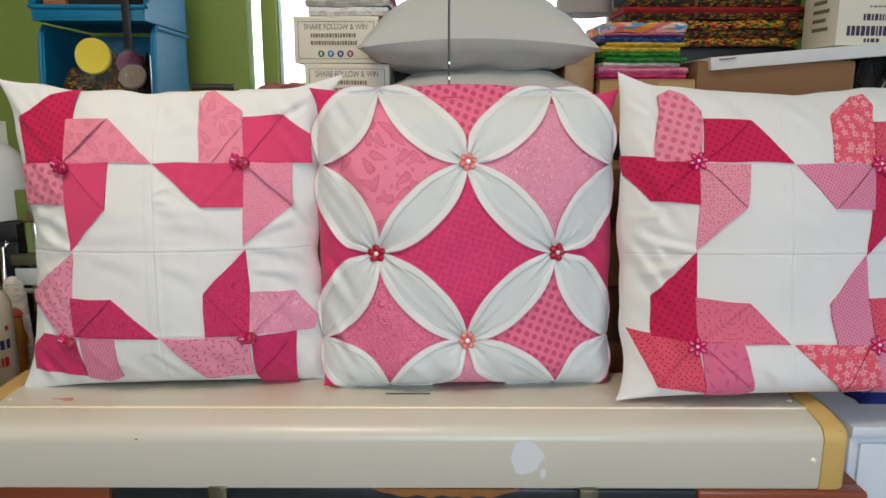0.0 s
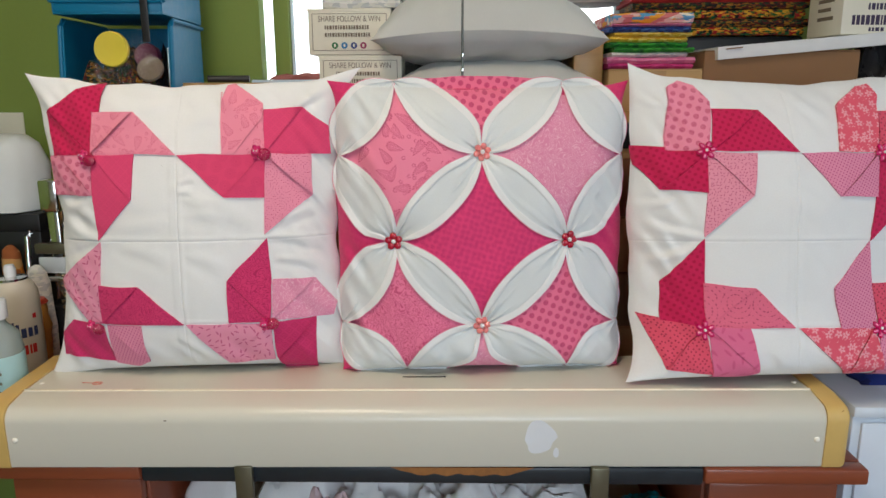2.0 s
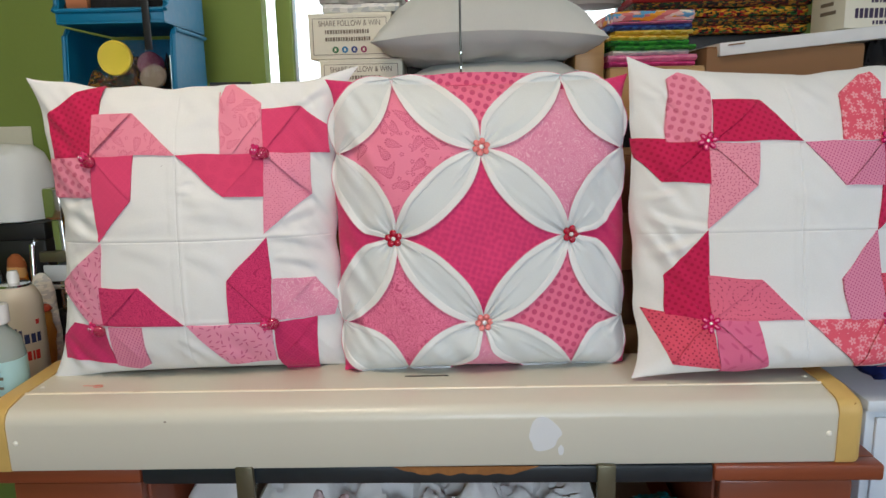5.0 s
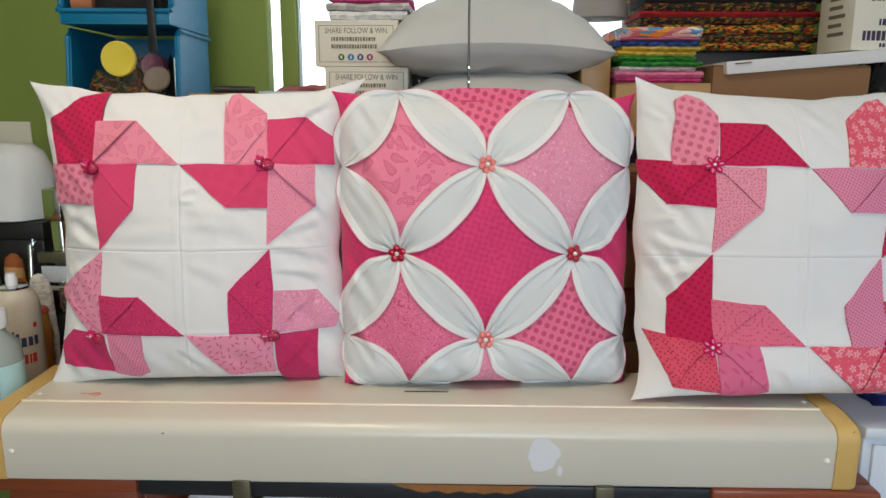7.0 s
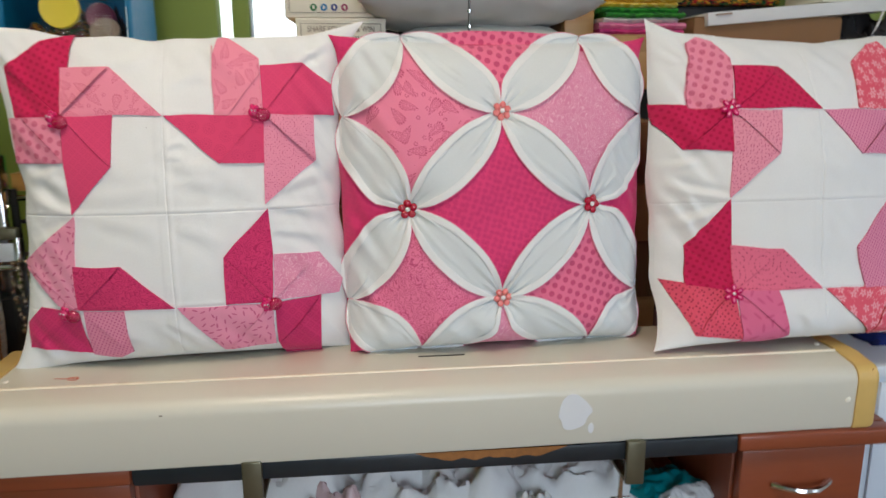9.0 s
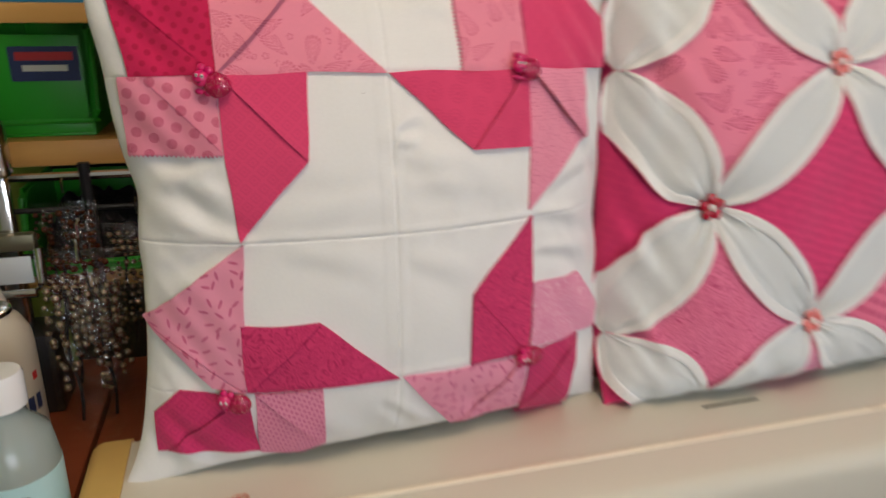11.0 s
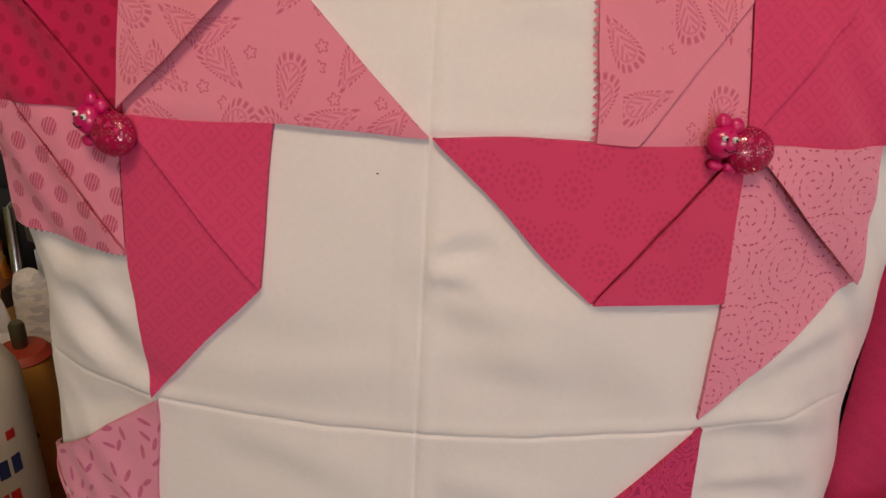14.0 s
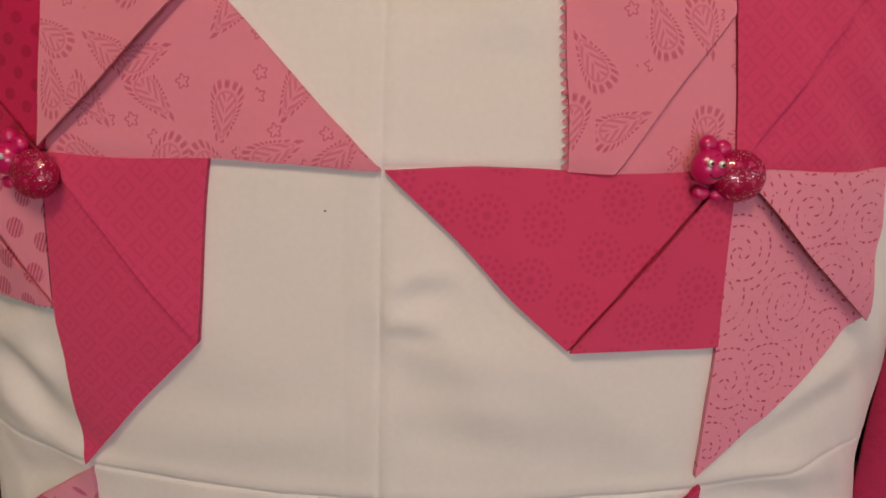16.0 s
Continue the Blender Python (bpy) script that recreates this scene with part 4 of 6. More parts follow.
def petal(c, a, b, wide, seed, outer=0.0, blunt_a=3.5, blunt_b=3.5, half_open=False):
    """A gathered white lens between two knots, with two rolled and stitched edges."""
    ax, az = a
    bx, bz = b
    ln = math.hypot(bx - ax, bz - az)
    dx, dz = (bx - ax) / ln, (bz - az) / ln
    n, k = 44, 22

    clear = lambda x, z: 0.0045 * max(0.0, min(1.0, max((z - 0.185) / 0.02, (abs(x) - 0.178) / 0.02)))  # thicker cloth where it turns over the seam
    away = 1 if (az + bz) * dx - (ax + bx) * dz > 0 else -1  # the side that faces the seam

    def reach(s, side):
        d = min(s, 1 - s) * ln
        if outer and side == away:
            w = outer * (1 - abs(2 * s - 1) ** 3.4)
            return (min(w, d * 0.99) if half_open and s < 0.5 else w) + 0.0008
        p = blunt_a if s < 0.5 else blunt_b
        return min(wide * (1 - abs(2 * s - 1) ** p), d * 0.99) + 0.0008

    bm = bmesh.new()
    uv = bm.loops.layers.uv.new("UVMap")
    rows = []
    for i in range(n + 1):
        s = i / n
        row = []
        for j in range(k + 1):
            q = -1 + 2 * j / k
            w = reach(s, 1 if q > 0 else -1)
            x, z = ax + dx * ln * s - dz * w * q, az + dz * ln * s + dx * w * q
            puff = 0.0024 + 0.0016 * abs(2 * s - 1) ** 3 * math.sin(math.pi * s) ** 0.8
            end = abs(2 * s - 1)
            puff += 0.0018 * noise.noise((s * 2.0 + seed, q * 3.6, seed)) + 0.0016 * noise.noise((s * 3.2 + seed, q * 9, seed + 3)) + 0.0014 * math.sin(q * 9 + seed + 2.2 * s) * end
            puff += 0.0022 * max(0.0, noise.noise((s * 3 + seed, 0, seed + 7))) * math.exp(-((q - 0.35 * math.sin(seed * 5)) / 0.14) ** 2)
            row.append(bm.verts.new((x, -c.front(x, z) - max(puff, 0.0027) - clear(x, z), z)))
        rows.append(row)
    for p, q in zip(rows, rows[1:]):
        for j in range(k):
            bm.faces.new((p[j], q[j], q[j + 1], p[j + 1]))
    for f in bm.faces:
        for lp in f.loops:
            lp[uv].uv = (lp.vert.co.x, lp.vert.co.z)
    bmesh.ops.recalc_face_normals(bm, faces=bm.faces[:])
    if sum(f.normal.y for f in bm.faces) > 0:
        bmesh.ops.reverse_faces(bm, faces=bm.faces[:])
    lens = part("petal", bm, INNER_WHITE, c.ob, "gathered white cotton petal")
    for side in (-1, 1):
        bm = bmesh.new()
        uv = bm.loops.layers.uv.new("UVMap")
        rows = []
        for i in range(n + 1):
            s = i / n
            w = reach(s, side)
            band = min(0.0105, w * 0.5) * (1 + 0.12 * noise.noise((s * 5, seed, side)))
            row = []
            for j in range(9):
                q = j / 8
                off = side * (w - band * (1 - q) + 0.0012)
                x, z = ax + dx * ln * s - dz * off, az + dz * ln * s + dx * off
                up = 0.0031 + 0.0018 * abs(2 * s - 1) ** 3 + 0.0009 * min(1.0, 9 * q + 0.1, 9 * (1 - q)) + 0.0005 * noise.noise((s * 16, q * 2, seed + side))
                row.append(bm.verts.new((x, -c.front(x, z) - up - clear(x, z) - 0.0009 * math.sin(math.pi * s), z)))
            rows.append(row)
        for p, q in zip(rows, rows[1:]):
            for j in range(8):
                bm.faces.new((p[j], q[j], q[j + 1], p[j + 1]))
        for f in bm.faces:
            for lp in f.loops:
                lp[uv].uv = (lp.vert.co.x, lp.vert.co.z)
        bmesh.ops.recalc_face_normals(bm, faces=bm.faces[:])
        if sum(f.normal.y for f in bm.faces) > 0:
            bmesh.ops.reverse_faces(bm, faces=bm.faces[:])
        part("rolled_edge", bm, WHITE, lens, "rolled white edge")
        line = []
        for i in range(n + 1):
            s = i / n
            off = side * (reach(s, side) + 0.0012)
            x, z = ax + dx * ln * s - dz * off, az + dz * ln * s + dx * off
            line.append((x, -c.front(x, z) - 0.0034 - clear(x, z) - 0.0009 * math.sin(math.pi * s), z))
        part("stitching", tube(line, 0.0007, 5), THREAD, lens, "pale pink stitched line")


THREAD = plain("pink_thread", srgb(228, 138, 164), 0.7)
for i, pair in enumerate(("t l", "t r", "b l", "b r", "t tl", "t tr", "l lt", "l lb", "r rt", "r rb", "b bl", "b br", "tl lt", "tr rt", "lb bl", "rb br")):
    a, b = (MN[k] for k in pair.split())
    petal(middle, a, b, 0.0280 if i < 4 else 0.0260, 1.7 * i, 0.043 if i > 11 else 0.036 if i > 3 else 0.0, 2.5 if i < 12 else 2.0, 2.5 if i < 4 else 2.0, i < 12)


# buttons
def glossy(name, color, rough=0.12, **more):
    return plain(name, color, rough, vary=0.1, bump=0.0, Coat_Weight=0.6, **more)


PEARL = glossy("salmon_pearl", srgb(236, 132, 128))
RUBY = glossy("ruby_plastic", srgb(176, 0, 44), 0.2)
MAGENTA = glossy("magenta_plastic", srgb(206, 20, 96))
MAGENTA_L = glossy("pale_magenta", srgb(236, 110, 160))
GEM = glossy("clear_bead", (0.9, 0.85, 0.85), 0.05)
HOT = glossy("hot_pink_resin", srgb(214, 18, 104), 0.3)
EYE_W = glossy("white_enamel", (0.8, 0.8, 0.8))
PUPIL = glossy("black_enamel", (0.01, 0.01, 0.01))


def glitter():
    m, t, p = start("pink_glitter")
    co = node(t, "ShaderNodeTexCoord").outputs["Object"]
    vo = node(t, "ShaderNodeTexVoronoi", Vector=co, Scale=2600.0)
    s = node(t, "ShaderNodeSeparateColor", Color=vo.outputs["Color"])
    spark = Val(t, s.outputs[0]).op("GREATER_THAN", 0.92)
    t.links.new(mix(t, spark, srgb(176, 14, 70), srgb(250, 190, 210)), p.inputs["Base Color"])
    t.links.new((spark * 0.9).socket, p.inputs["Metallic"])
    nm = node(t, "ShaderNodeBump", Strength=0.8, Distance=0.0004, Height=Val(t, s.outputs[1]))
    t.links.new(nm.outputs[0], p.inputs["Normal"])
    p.inputs["Roughness"].default_value = 0.22
    return m


GLITTER = glitter()


def flower_button(c, x, z, n, size, cloth, heart, turn=0.0):
    root = part("button", lathe([(size * 0.35, 0.0), (size * 0.35, 0.003)], 12), cloth, c.ob, "flower-shaped button", c.spot(x, z, 0.0075))
    for k in range(n):
        a = 2 * math.pi * k / n + turn
        at = (size * 0.66 * math.cos(a), size * 0.66 * math.sin(a), 0.0035)
        part("button_petal", ball(at, size * (0.43 if n == 5 else 0.35), (1, 1, 0.5)), cloth, root)
    part("button_heart", ball((0, 0, 0.005), size * 0.27, (1, 1, 0.8)), heart, root)


flower_button(middle, *MN["t"], 6, 0.0135, PEARL, GEM, 0.3)
flower_button(middle, *MN["b"], 6, 0.0135, PEARL, GEM, 0.1)
flower_button(middle, *MN["l"], 5, 0.0125, RUBY, GEM, 0.4)
flower_button(middle, *MN["r"], 5, 0.0125, RUBY, GEM, 0.0)


def daisy_button(c, x, z, turn):
    root = part("button", lathe([(0.004, 0.0), (0.0045, 0.004), (0.003, 0.0055)], 12), MAGENTA, c.ob, "magenta daisy-shaped button", c.spot(x, z, 0.002))
    for k in range(6):
        a = 2 * math.pi * k / 6 + turn
        m = Matrix.Rotation(a, 4, "Z")
        bm = bmesh.new()
        bmesh.ops.create_uvsphere(bm, u_segments=14, v_segments=8, radius=1, matrix=m @ Matrix.Translation((0.0088, 0, 0.003)) @ Matrix.Diagonal((0.0056, 0.004, 0.0024, 1)))
        pt = part("button_petal", bm, MAGENTA, root)
        bm = bmesh.new()
        bmesh.ops.create_uvsphere(bm, u_segments=10, v_segments=6, radius=1, matrix=m @ Matrix.Translation((0.0088, 0, 0.0044)) @ Matrix.Diagonal((0.0034, 0.002, 0.0014, 1)))
        part("petal_inlay", bm, MAGENTA_L, root)
    part("button_heart", ball((0, 0, 0.006), 0.0022), GEM, root)


for kx, kz, turn in ((-1.97, 2.1, 0.2), (-2.03, -2.08, 0.5), (2.12, 2.02, 0.1), (2.0, -2.06, 0.4)):
    daisy_button(right, RCX + kx * U, RCZ + kz * U, turn)


def beetle_button(c, x, z, turn, size=1.0):
    """A resin beetle: round head with two knobs, glittered shell, small feet."""
    m = c.spot(x, z, 0.0035) @ Matrix.Rotation(turn, 4, "Z") @ Matrix.Scale(size, 4)
    root = part("button", ball((0.0045, -0.0005, 0.0035), 0.0098, (1.02, 0.92, 0.6), sub=3), GLITTER, c.ob, "glittered pink beetle button", m)
    part("head", ball((-0.0078, 0.0012, 0.0046), 0.0061, (1, 1, 0.8), sub=3), HOT, root, "hot pink head")
    for dx, dy in ((-0.0092, 0.0088), (-0.0036, 0.0079)):
        part("knob", ball((dx, dy, 0.0045), 0.0032, (1, 1, 0.8)), HOT, root)
    for dx in (-0.0075, -0.0015, 0.0045):
        part("foot", ball((dx, -0.0078, 0.0022), 0.0026, (1.25, 0.9, 0.7)), HOT, root)
    for dx in (-0.0098, -0.0057):
        eye = part("eye", ball((dx, 0.0024, 0.0094), 0.0013), EYE_W, root)
    for dx in (-0.0096, -0.0055):
        part("pupil", ball((dx, 0.0022, 0.0104), 0.0007), PUPIL, root)
    part("mouth", tube([(-0.0095 + 0.0007 * k, -0.0014 - 0.0011 * math.sin(math.pi * k / 6), 0.0098) for k in range(7)], 0.00025, 5), PUPIL, root)
    for dx, dy in ((0.0012, 0.003), (0.0055, 0.0035), (0.0015, -0.0035), (0.007, -0.002), (0.009, 0.0022)):
        r2 = ((dx - 0.004) / 0.00924) ** 2 + (dy / 0.0079) ** 2
        part("spot", ball((dx, dy, 0.0036 + 0.0054 * math.sqrt(max(0, 1 - r2))), 0.0013, (1, 1, 0.5)), HOT, root)


beetle_button(left, -0.1315, 0.1012, -0.25, 0.98)
beetle_button(left, 0.1095, 0.107, -0.12)
beetle_button(left, -0.138, -0.143, -0.2, 0.95)
beetle_button(left, 0.112, -0.14, 0.05)


# ---- behind the cushions: the shelf and what stands on it ----
def pouch(name, label, category, at, size, material, seed=0.0, group="", turn=0.0, corner=0.9, sag=0.0):
    """A stuffed form lying flat: pointed corners, a seam round its middle."""
    sx, sy, sz = size
    ob = thing(name, label, category, at, group, turn=turn)
    n = 44
    for top in (1, -1):
        bm = bmesh.new()
        uv = bm.loops.layers.uv.new("UVMap")
        g = []
        for j in range(n + 1):
            row = []
            b = -1 + 2 * j / n
            for i in range(n + 1):
                a = -1 + 2 * i / n
                x = a * sx / 2 * (1 - 0.07 * (1 - b * b))
                y = b * sy / 2 * (1 - 0.07 * (1 - a * a))
                f = ((1 - abs(a) ** 3.0) * (1 - abs(b) ** 3.0)) ** 0.6
                z = sz * ((0.62 if top > 0 else -0.32) * f - 0.11)
                z += 0.009 * noise.noise((a * 2.6 + seed, b * 2.6, seed + top)) * f
                z += 0.016 * noise.noise((a * 9 + seed, b * 5, seed)) * (f ** 0.5) * (1 - f)
                if top < 0:
                    z = max(z, -sz / 2 * 0.86)
                z -= sag * a * a
                row.append(bm.verts.new((x, y, z)))
            g.append(row)
        for j in range(n):
            for i in range(n):
                q = (g[j][i], g[j][i + 1], g[j + 1][i + 1], g[j + 1][i])
                bm.faces.new(q if top > 0 else q[::-1])
        for f in bm.faces:
            for lp in f.loops:
                lp[uv].uv = (lp.vert.co.x, lp.vert.co.y)
        part("upper_cover" if top > 0 else "lower_cover", bm, material, ob)
    return ob


SHELF = 1.235


def shelf_unit():
    s = thing("storage_shelf", "plain wooden storage shelf standing behind the desk", "shelf")
    part("board", block(-0.765, 1.0, 1.46, 1.86, SHELF - 0.022, SHELF, 0.002), SHELF_WOOD, s)
    for x in (-0.585, 0.97):
        part("upright", block(x, x + 0.02, 1.56, 1.86, 0.0, SHELF - 0.0222, 0.002), SHELF_WOOD, s)
    part("back_panel", block(-0.565, 0.97, 1.845, 1.86, 0.0, SHELF - 0.0222), DARK, s)
    part("lower_board", block(-0.56, 0.97, 1.56, 1.84, 0.9, 0.92, 0.002), DARK, s)


shelf_unit()


def bin_(name, label, at, w, d, h, material, turn=0.0, group="", lip=0.14):
    """An open-fronted stacking bin with a low front lip and thick rims."""
    b = thing(name, label, "storage bin", at, group, turn=turn)
    t = 0.004
    part("base", block(-w / 2, w / 2, 0, d, 0, t, 0.001), material, b)
    part("back", block(-w / 2, w / 2, d - t, d, t, h, 0.001), material, b)
    for s in (-1, 1):
        x0, x1 = (-w / 2, -w / 2 + t) if s < 0 else (w / 2 - t, w / 2)
        bm = bmesh.new()
        prof = [(0, t), (0, h * lip), (0.012, h * lip + 0.012), (0.03, h * 0.93), (0.045, h), (d - t, h), (d - t, t)]
        f = bm.faces.new([bm.verts.new((x0, y, z)) for y, z in prof])
        g = bmesh.ops.extrude_face_region(bm, geom=[f])
        for v in g["geom"]:
            if isinstance(v, bmesh.types.BMVert):
                v.co.x = x1
        bmesh.ops.recalc_face_normals(bm, faces=bm.faces[:])
        part("side", bm, material, b)
        part("rim", tube([(s * (w / 2 + 0.003), 0.0, h * lip), (s * (w / 2 + 0.003), 0.012, h * lip + 0.012), (s * (w / 2 + 0.003), 0.03, h * 0.93), (s * (w / 2 + 0.003), 0.045, h), (s * (w / 2 + 0.003), d, h)], 0.0045), material, b)
    part("front_lip", block(-w / 2 + t, w / 2 - t, 0, t, t, h * lip, 0.001), material, b)
    part("lip_rim", tube([(-w / 2, -0.001, h * lip), (w / 2, -0.001, h * lip)], 0.0045), material, b)
    return b


bin_("stacking_bin", "blue plastic open-front bin filled with fabric scraps and trims", (-0.640, 1.485, SHELF), 0.206, 0.25, 0.175, BLUE, 4, "blue stacking bins")
bin_("stacking_bin", "blue plastic open-front bin with a kraft spool and dark straps", (-0.640, 1.483, SHELF + 0.182), 0.206, 0.25, 0.175, BLUE, 3, "blue stacking bins")


def kente(name, colors, scale=55.0):
    """Bright printed cloth: small irregular blocks of a few colours."""
    m, t, p = start(name)
    co = node(t, "ShaderNodeTexCoord").outputs["Object"]
    mp = node(t, "ShaderNodeMapping", Vector=co, Scale=(scale * 0.8, scale, scale * 1.9))
    vo = t.nodes.new("ShaderNodeTexVoronoi")
    vo.distance = "CHEBYCHEV"
    t.links.new(mp.outputs[0], vo.inputs["Vector"])
    vo.inputs["Scale"].default_value = 1.0
    s = node(t, "ShaderNodeSeparateColor", Color=vo.outputs["Color"])
    ramp = t.nodes.new("ShaderNodeValToRGB")
    ramp.color_ramp.interpolation = "CONSTANT"
    while len(ramp.color_ramp.elements) < len(colors):
        ramp.color_ramp.elements.new(0.5)
    for k, c in enumerate(colors):
        ramp.color_ramp.elements[k].position = k / len(colors)
        ramp.color_ramp.elements[k].color = (*c, 1)
    t.links.new(s.outputs[0], ramp.inputs[0])
    t.links.new(ramp.outputs[0], p.inputs["Base Color"])
    p.inputs["Roughness"].default_value = 0.9
    n = node(t, "ShaderNodeTexNoise", Vector=co, Scale=500.0)
    b = node(t, "ShaderNodeBump", Strength=0.3, Distance=0.001, Height=n.outputs[0])
    t.links.new(b.outputs[0], p.inputs["Normal"])
    return m


K1 = kente("bright_woven_print", [srgb(20, 18, 16), srgb(196, 130, 20), srgb(160, 30, 24), srgb(30, 90, 40), srgb(215, 160, 40)], 170)
K2 = kente("dark_woven_print", [srgb(14, 12, 12), srgb(30, 24, 20), srgb(150, 100, 20), srgb(90, 20, 16), srgb(24, 60, 30)], 190)
K3 = kente("pastel_floral_print", [srgb(220, 180, 170), srgb(220, 150, 40), srgb(90, 150, 190), srgb(200, 110, 110), srgb(230, 220, 200)], 60)
K_GREEN = kente("green_print", [srgb(40, 130, 40), srgb(60, 160, 50), srgb(30, 100, 40)], 120)
K_BLUE = kente("blue_print", [srgb(30, 60, 140), srgb(60, 100, 170), srgb(24, 40, 100)], 140)
K_YEL = kente("yellow_print", [srgb(226, 190, 60), srgb(240, 214, 110), srgb(214, 170, 40)], 120)
K_WHT = kente("white_print", [srgb(220, 220, 214), srgb(200, 202, 204), srgb(230, 228, 224)], 90)
K_MAG = kente("magenta_print", [srgb(190, 50, 120), srgb(206, 70, 136)], 90)
K_PINK = kente("pink_print", [srgb(222, 120, 160), srgb(230, 140, 172)], 90)
K_RED = kente("red_cotton", [srgb(150, 20, 26), srgb(166, 30, 30)], 60)
K_BLK = kente("black_cotton", [srgb(16, 14, 16), srgb(26, 22, 24)], 60)
K_GREY = kente("grey_print", [srgb(190, 186, 180), srgb(170, 168, 164), srgb(206, 204, 198)], 60)


def fold_sheet(w, d, h, seed):
    """One folded piece of cloth: rounded front fold, uneven edges."""
    bm = bmesh.new()
    nx, ny = 26, 8
    up, dn = [], []
    for i in range(nx + 1):
        x = -w / 2 + w * i / nx
        a, b = [], []
        fr = 0.006 * noise.noise((x * 14, seed, 1))
        for j in range(ny + 1):
            y = fr + (d - fr) * (j / ny) ** 1.5
            e = math.sqrt(max(0.0, 1 - (1 - min(1, (j / ny) ** 1.5 * d / (h * 0.6))) ** 2))
            wav = 0.18 * h * noise.noise((x * 22, y * 9, seed))
            a.append(bm.verts.new((x, y, h / 2 + h / 2 * e * 0.96 + wav)))
            b.append(bm.verts.new((x, y, h / 2 - h / 2 * e * 0.96 + wav)))
        up.append(a)
        dn.append(b)
    for i in range(nx):
        for j in range(ny):
            bm.faces.new((up[i][j], up[i + 1][j], up[i + 1][j + 1], up[i][j + 1]))
            bm.faces.new((dn[i][j], dn[i][j + 1], dn[i + 1][j + 1], dn[i + 1][j]))
        bm.faces.new((up[i][ny], up[i + 1][ny], dn[i + 1][ny], dn[i][ny]))
    for k in (0, nx):
        for j in range(ny):
            bm.faces.new((up[k][j], up[k][j + 1], dn[k][j + 1], dn[k][j]))
    bmesh.ops.remove_doubles(bm, verts=bm.verts[:], dist=1e-5)
    bmesh.ops.recalc_face_normals(bm, faces=bm.faces[:])
    return bm


def stack(layers, at, label, group, seed=0, turn=0.0):
    """Folded fabrics in a pile; each: width, depth, height, cloth."""
    z = at[2]
    rnd = random.Random(seed)
    for w, d, h, cloth, what in layers:
        ob = part("folded_fabric", fold_sheet(w, d, h, seed + z * 77), cloth, None, "",
                  pose(at[0] + rnd.uniform(-0.006, 0.006), at[1] + rnd.uniform(-0.006, 0.006), z, 0, 0, turn + rnd.uniform(-2, 2)))
        tagged(ob, what + " " + label, "fabric", group)
        z += h * 1.0


def clear_film():
    """Thin crinkled packing film: clear, with a gloss."""
    m = bpy.data.materials.new("clear_film")
    m.use_nodes = True
    t = m.node_tree
    t.nodes.clear()
    co = node(t, "ShaderNodeTexCoord").outputs["Object"]
    n = node(t, "ShaderNodeTexNoise", Vector=co, Scale=42.0, Detail=4.0, Distortion=1.2)
    b = node(t, "ShaderNodeBump", Strength=1.0, Distance=0.012, Height=n.outputs[0])
    gloss = node(t, "ShaderNodeBsdfGlossy", Roughness=0.1, Normal=b.outputs[0])
    clear = node(t, "ShaderNodeBsdfTransparent")
    mixer = node(t, "ShaderNodeMixShader")
    mixer.inputs[0].default_value = 0.07
    t.links.new(clear.outputs[0], mixer.inputs[1])
    t.links.new(gloss.outputs[0], mixer.inputs[2])
    out = node(t, "ShaderNodeOutputMaterial")
    t.links.new(mixer.outputs[0], out.inputs[0])
    return m


FILM = clear_film()


# contents of the blue bins
def disc(name, label, at, r, h, material, tilt=0.0, category="lid", lean=0.0):
    ob = part(name, lathe([(r * 0.9, 0), (r, 0.002), (r, h - 0.002), (r * 0.93, h), (r * 0.9, h * 0.98)], 36), material, None, "", pose(*at, 90 + tilt, lean, 0))
    return tagged(ob, label, category)


def scraps(name, label, at, size, material, seed, n=26):
    """A loose heap of rumpled cloth."""
    bm = bmesh.new()
    k = n
    g = []
    for j in range(k + 1):
        row = []
        for i in range(k + 1):
            a, b = -1 + 2 * i / k, -1 + 2 * j / k
            f = max(0.0, (1 - a ** 4) * (1 - b ** 4)) ** 0.5
            z = size[2] * (f * (0.62 + 0.55 * noise.noise((a * 2.6 + seed, b * 2.6, seed))) + 0.16 * noise.noise((a * 8 + seed, b * 8, seed)) * f)
            row.append(bm.verts.new((a * size[0] / 2 * (1 + 0.1 * noise.noise((b * 4, seed, 0))), b * size[1] / 2, max(0.0, z))))
        g.append(row)
    for j in range(k):
        for i in range(k):
            bm.faces.new((g[j][i], g[j][i + 1], g[j + 1][i + 1], g[j + 1][i]))
    bmesh.ops.recalc_face_normals(bm, faces=bm.faces[:])
    uv = bm.loops.layers.uv.new("UVMap")
    for f in bm.faces:
        for lp in f.loops:
            lp[uv].uv = (lp.vert.co.x, lp.vert.co.y)
    return tagged(part(name, bm, material, None, "", pose(*at)), label, "fabric")


scraps("scrap_cloth", "heap of dark bright-printed scraps in the blue bin", (-0.65, 1.60, SHELF + 0.0045), (0.19, 0.2, 0.14), K2, 2.0)
scraps("scrap_cloth", "black cloth strips lying in the blue bin", (-0.60, 1.58, SHELF + 0.0046), (0.09, 0.14, 0.13), K_BLK, 5.0)
disc("lid", "yellow round plastic lid in the blue bin", (-0.646, 1.505, SHELF + 0.119), 0.0335, 0.012, plain("yellow_plastic", srgb(226, 206, 70), 0.4), 0)
disc("lid", "greyish brown oval lid in the blue bin", (-0.578, 1.512, SHELF + 0.08), 0.026, 0.008, plain("taupe_plastic", srgb(126, 112, 98), 0.45), -25)
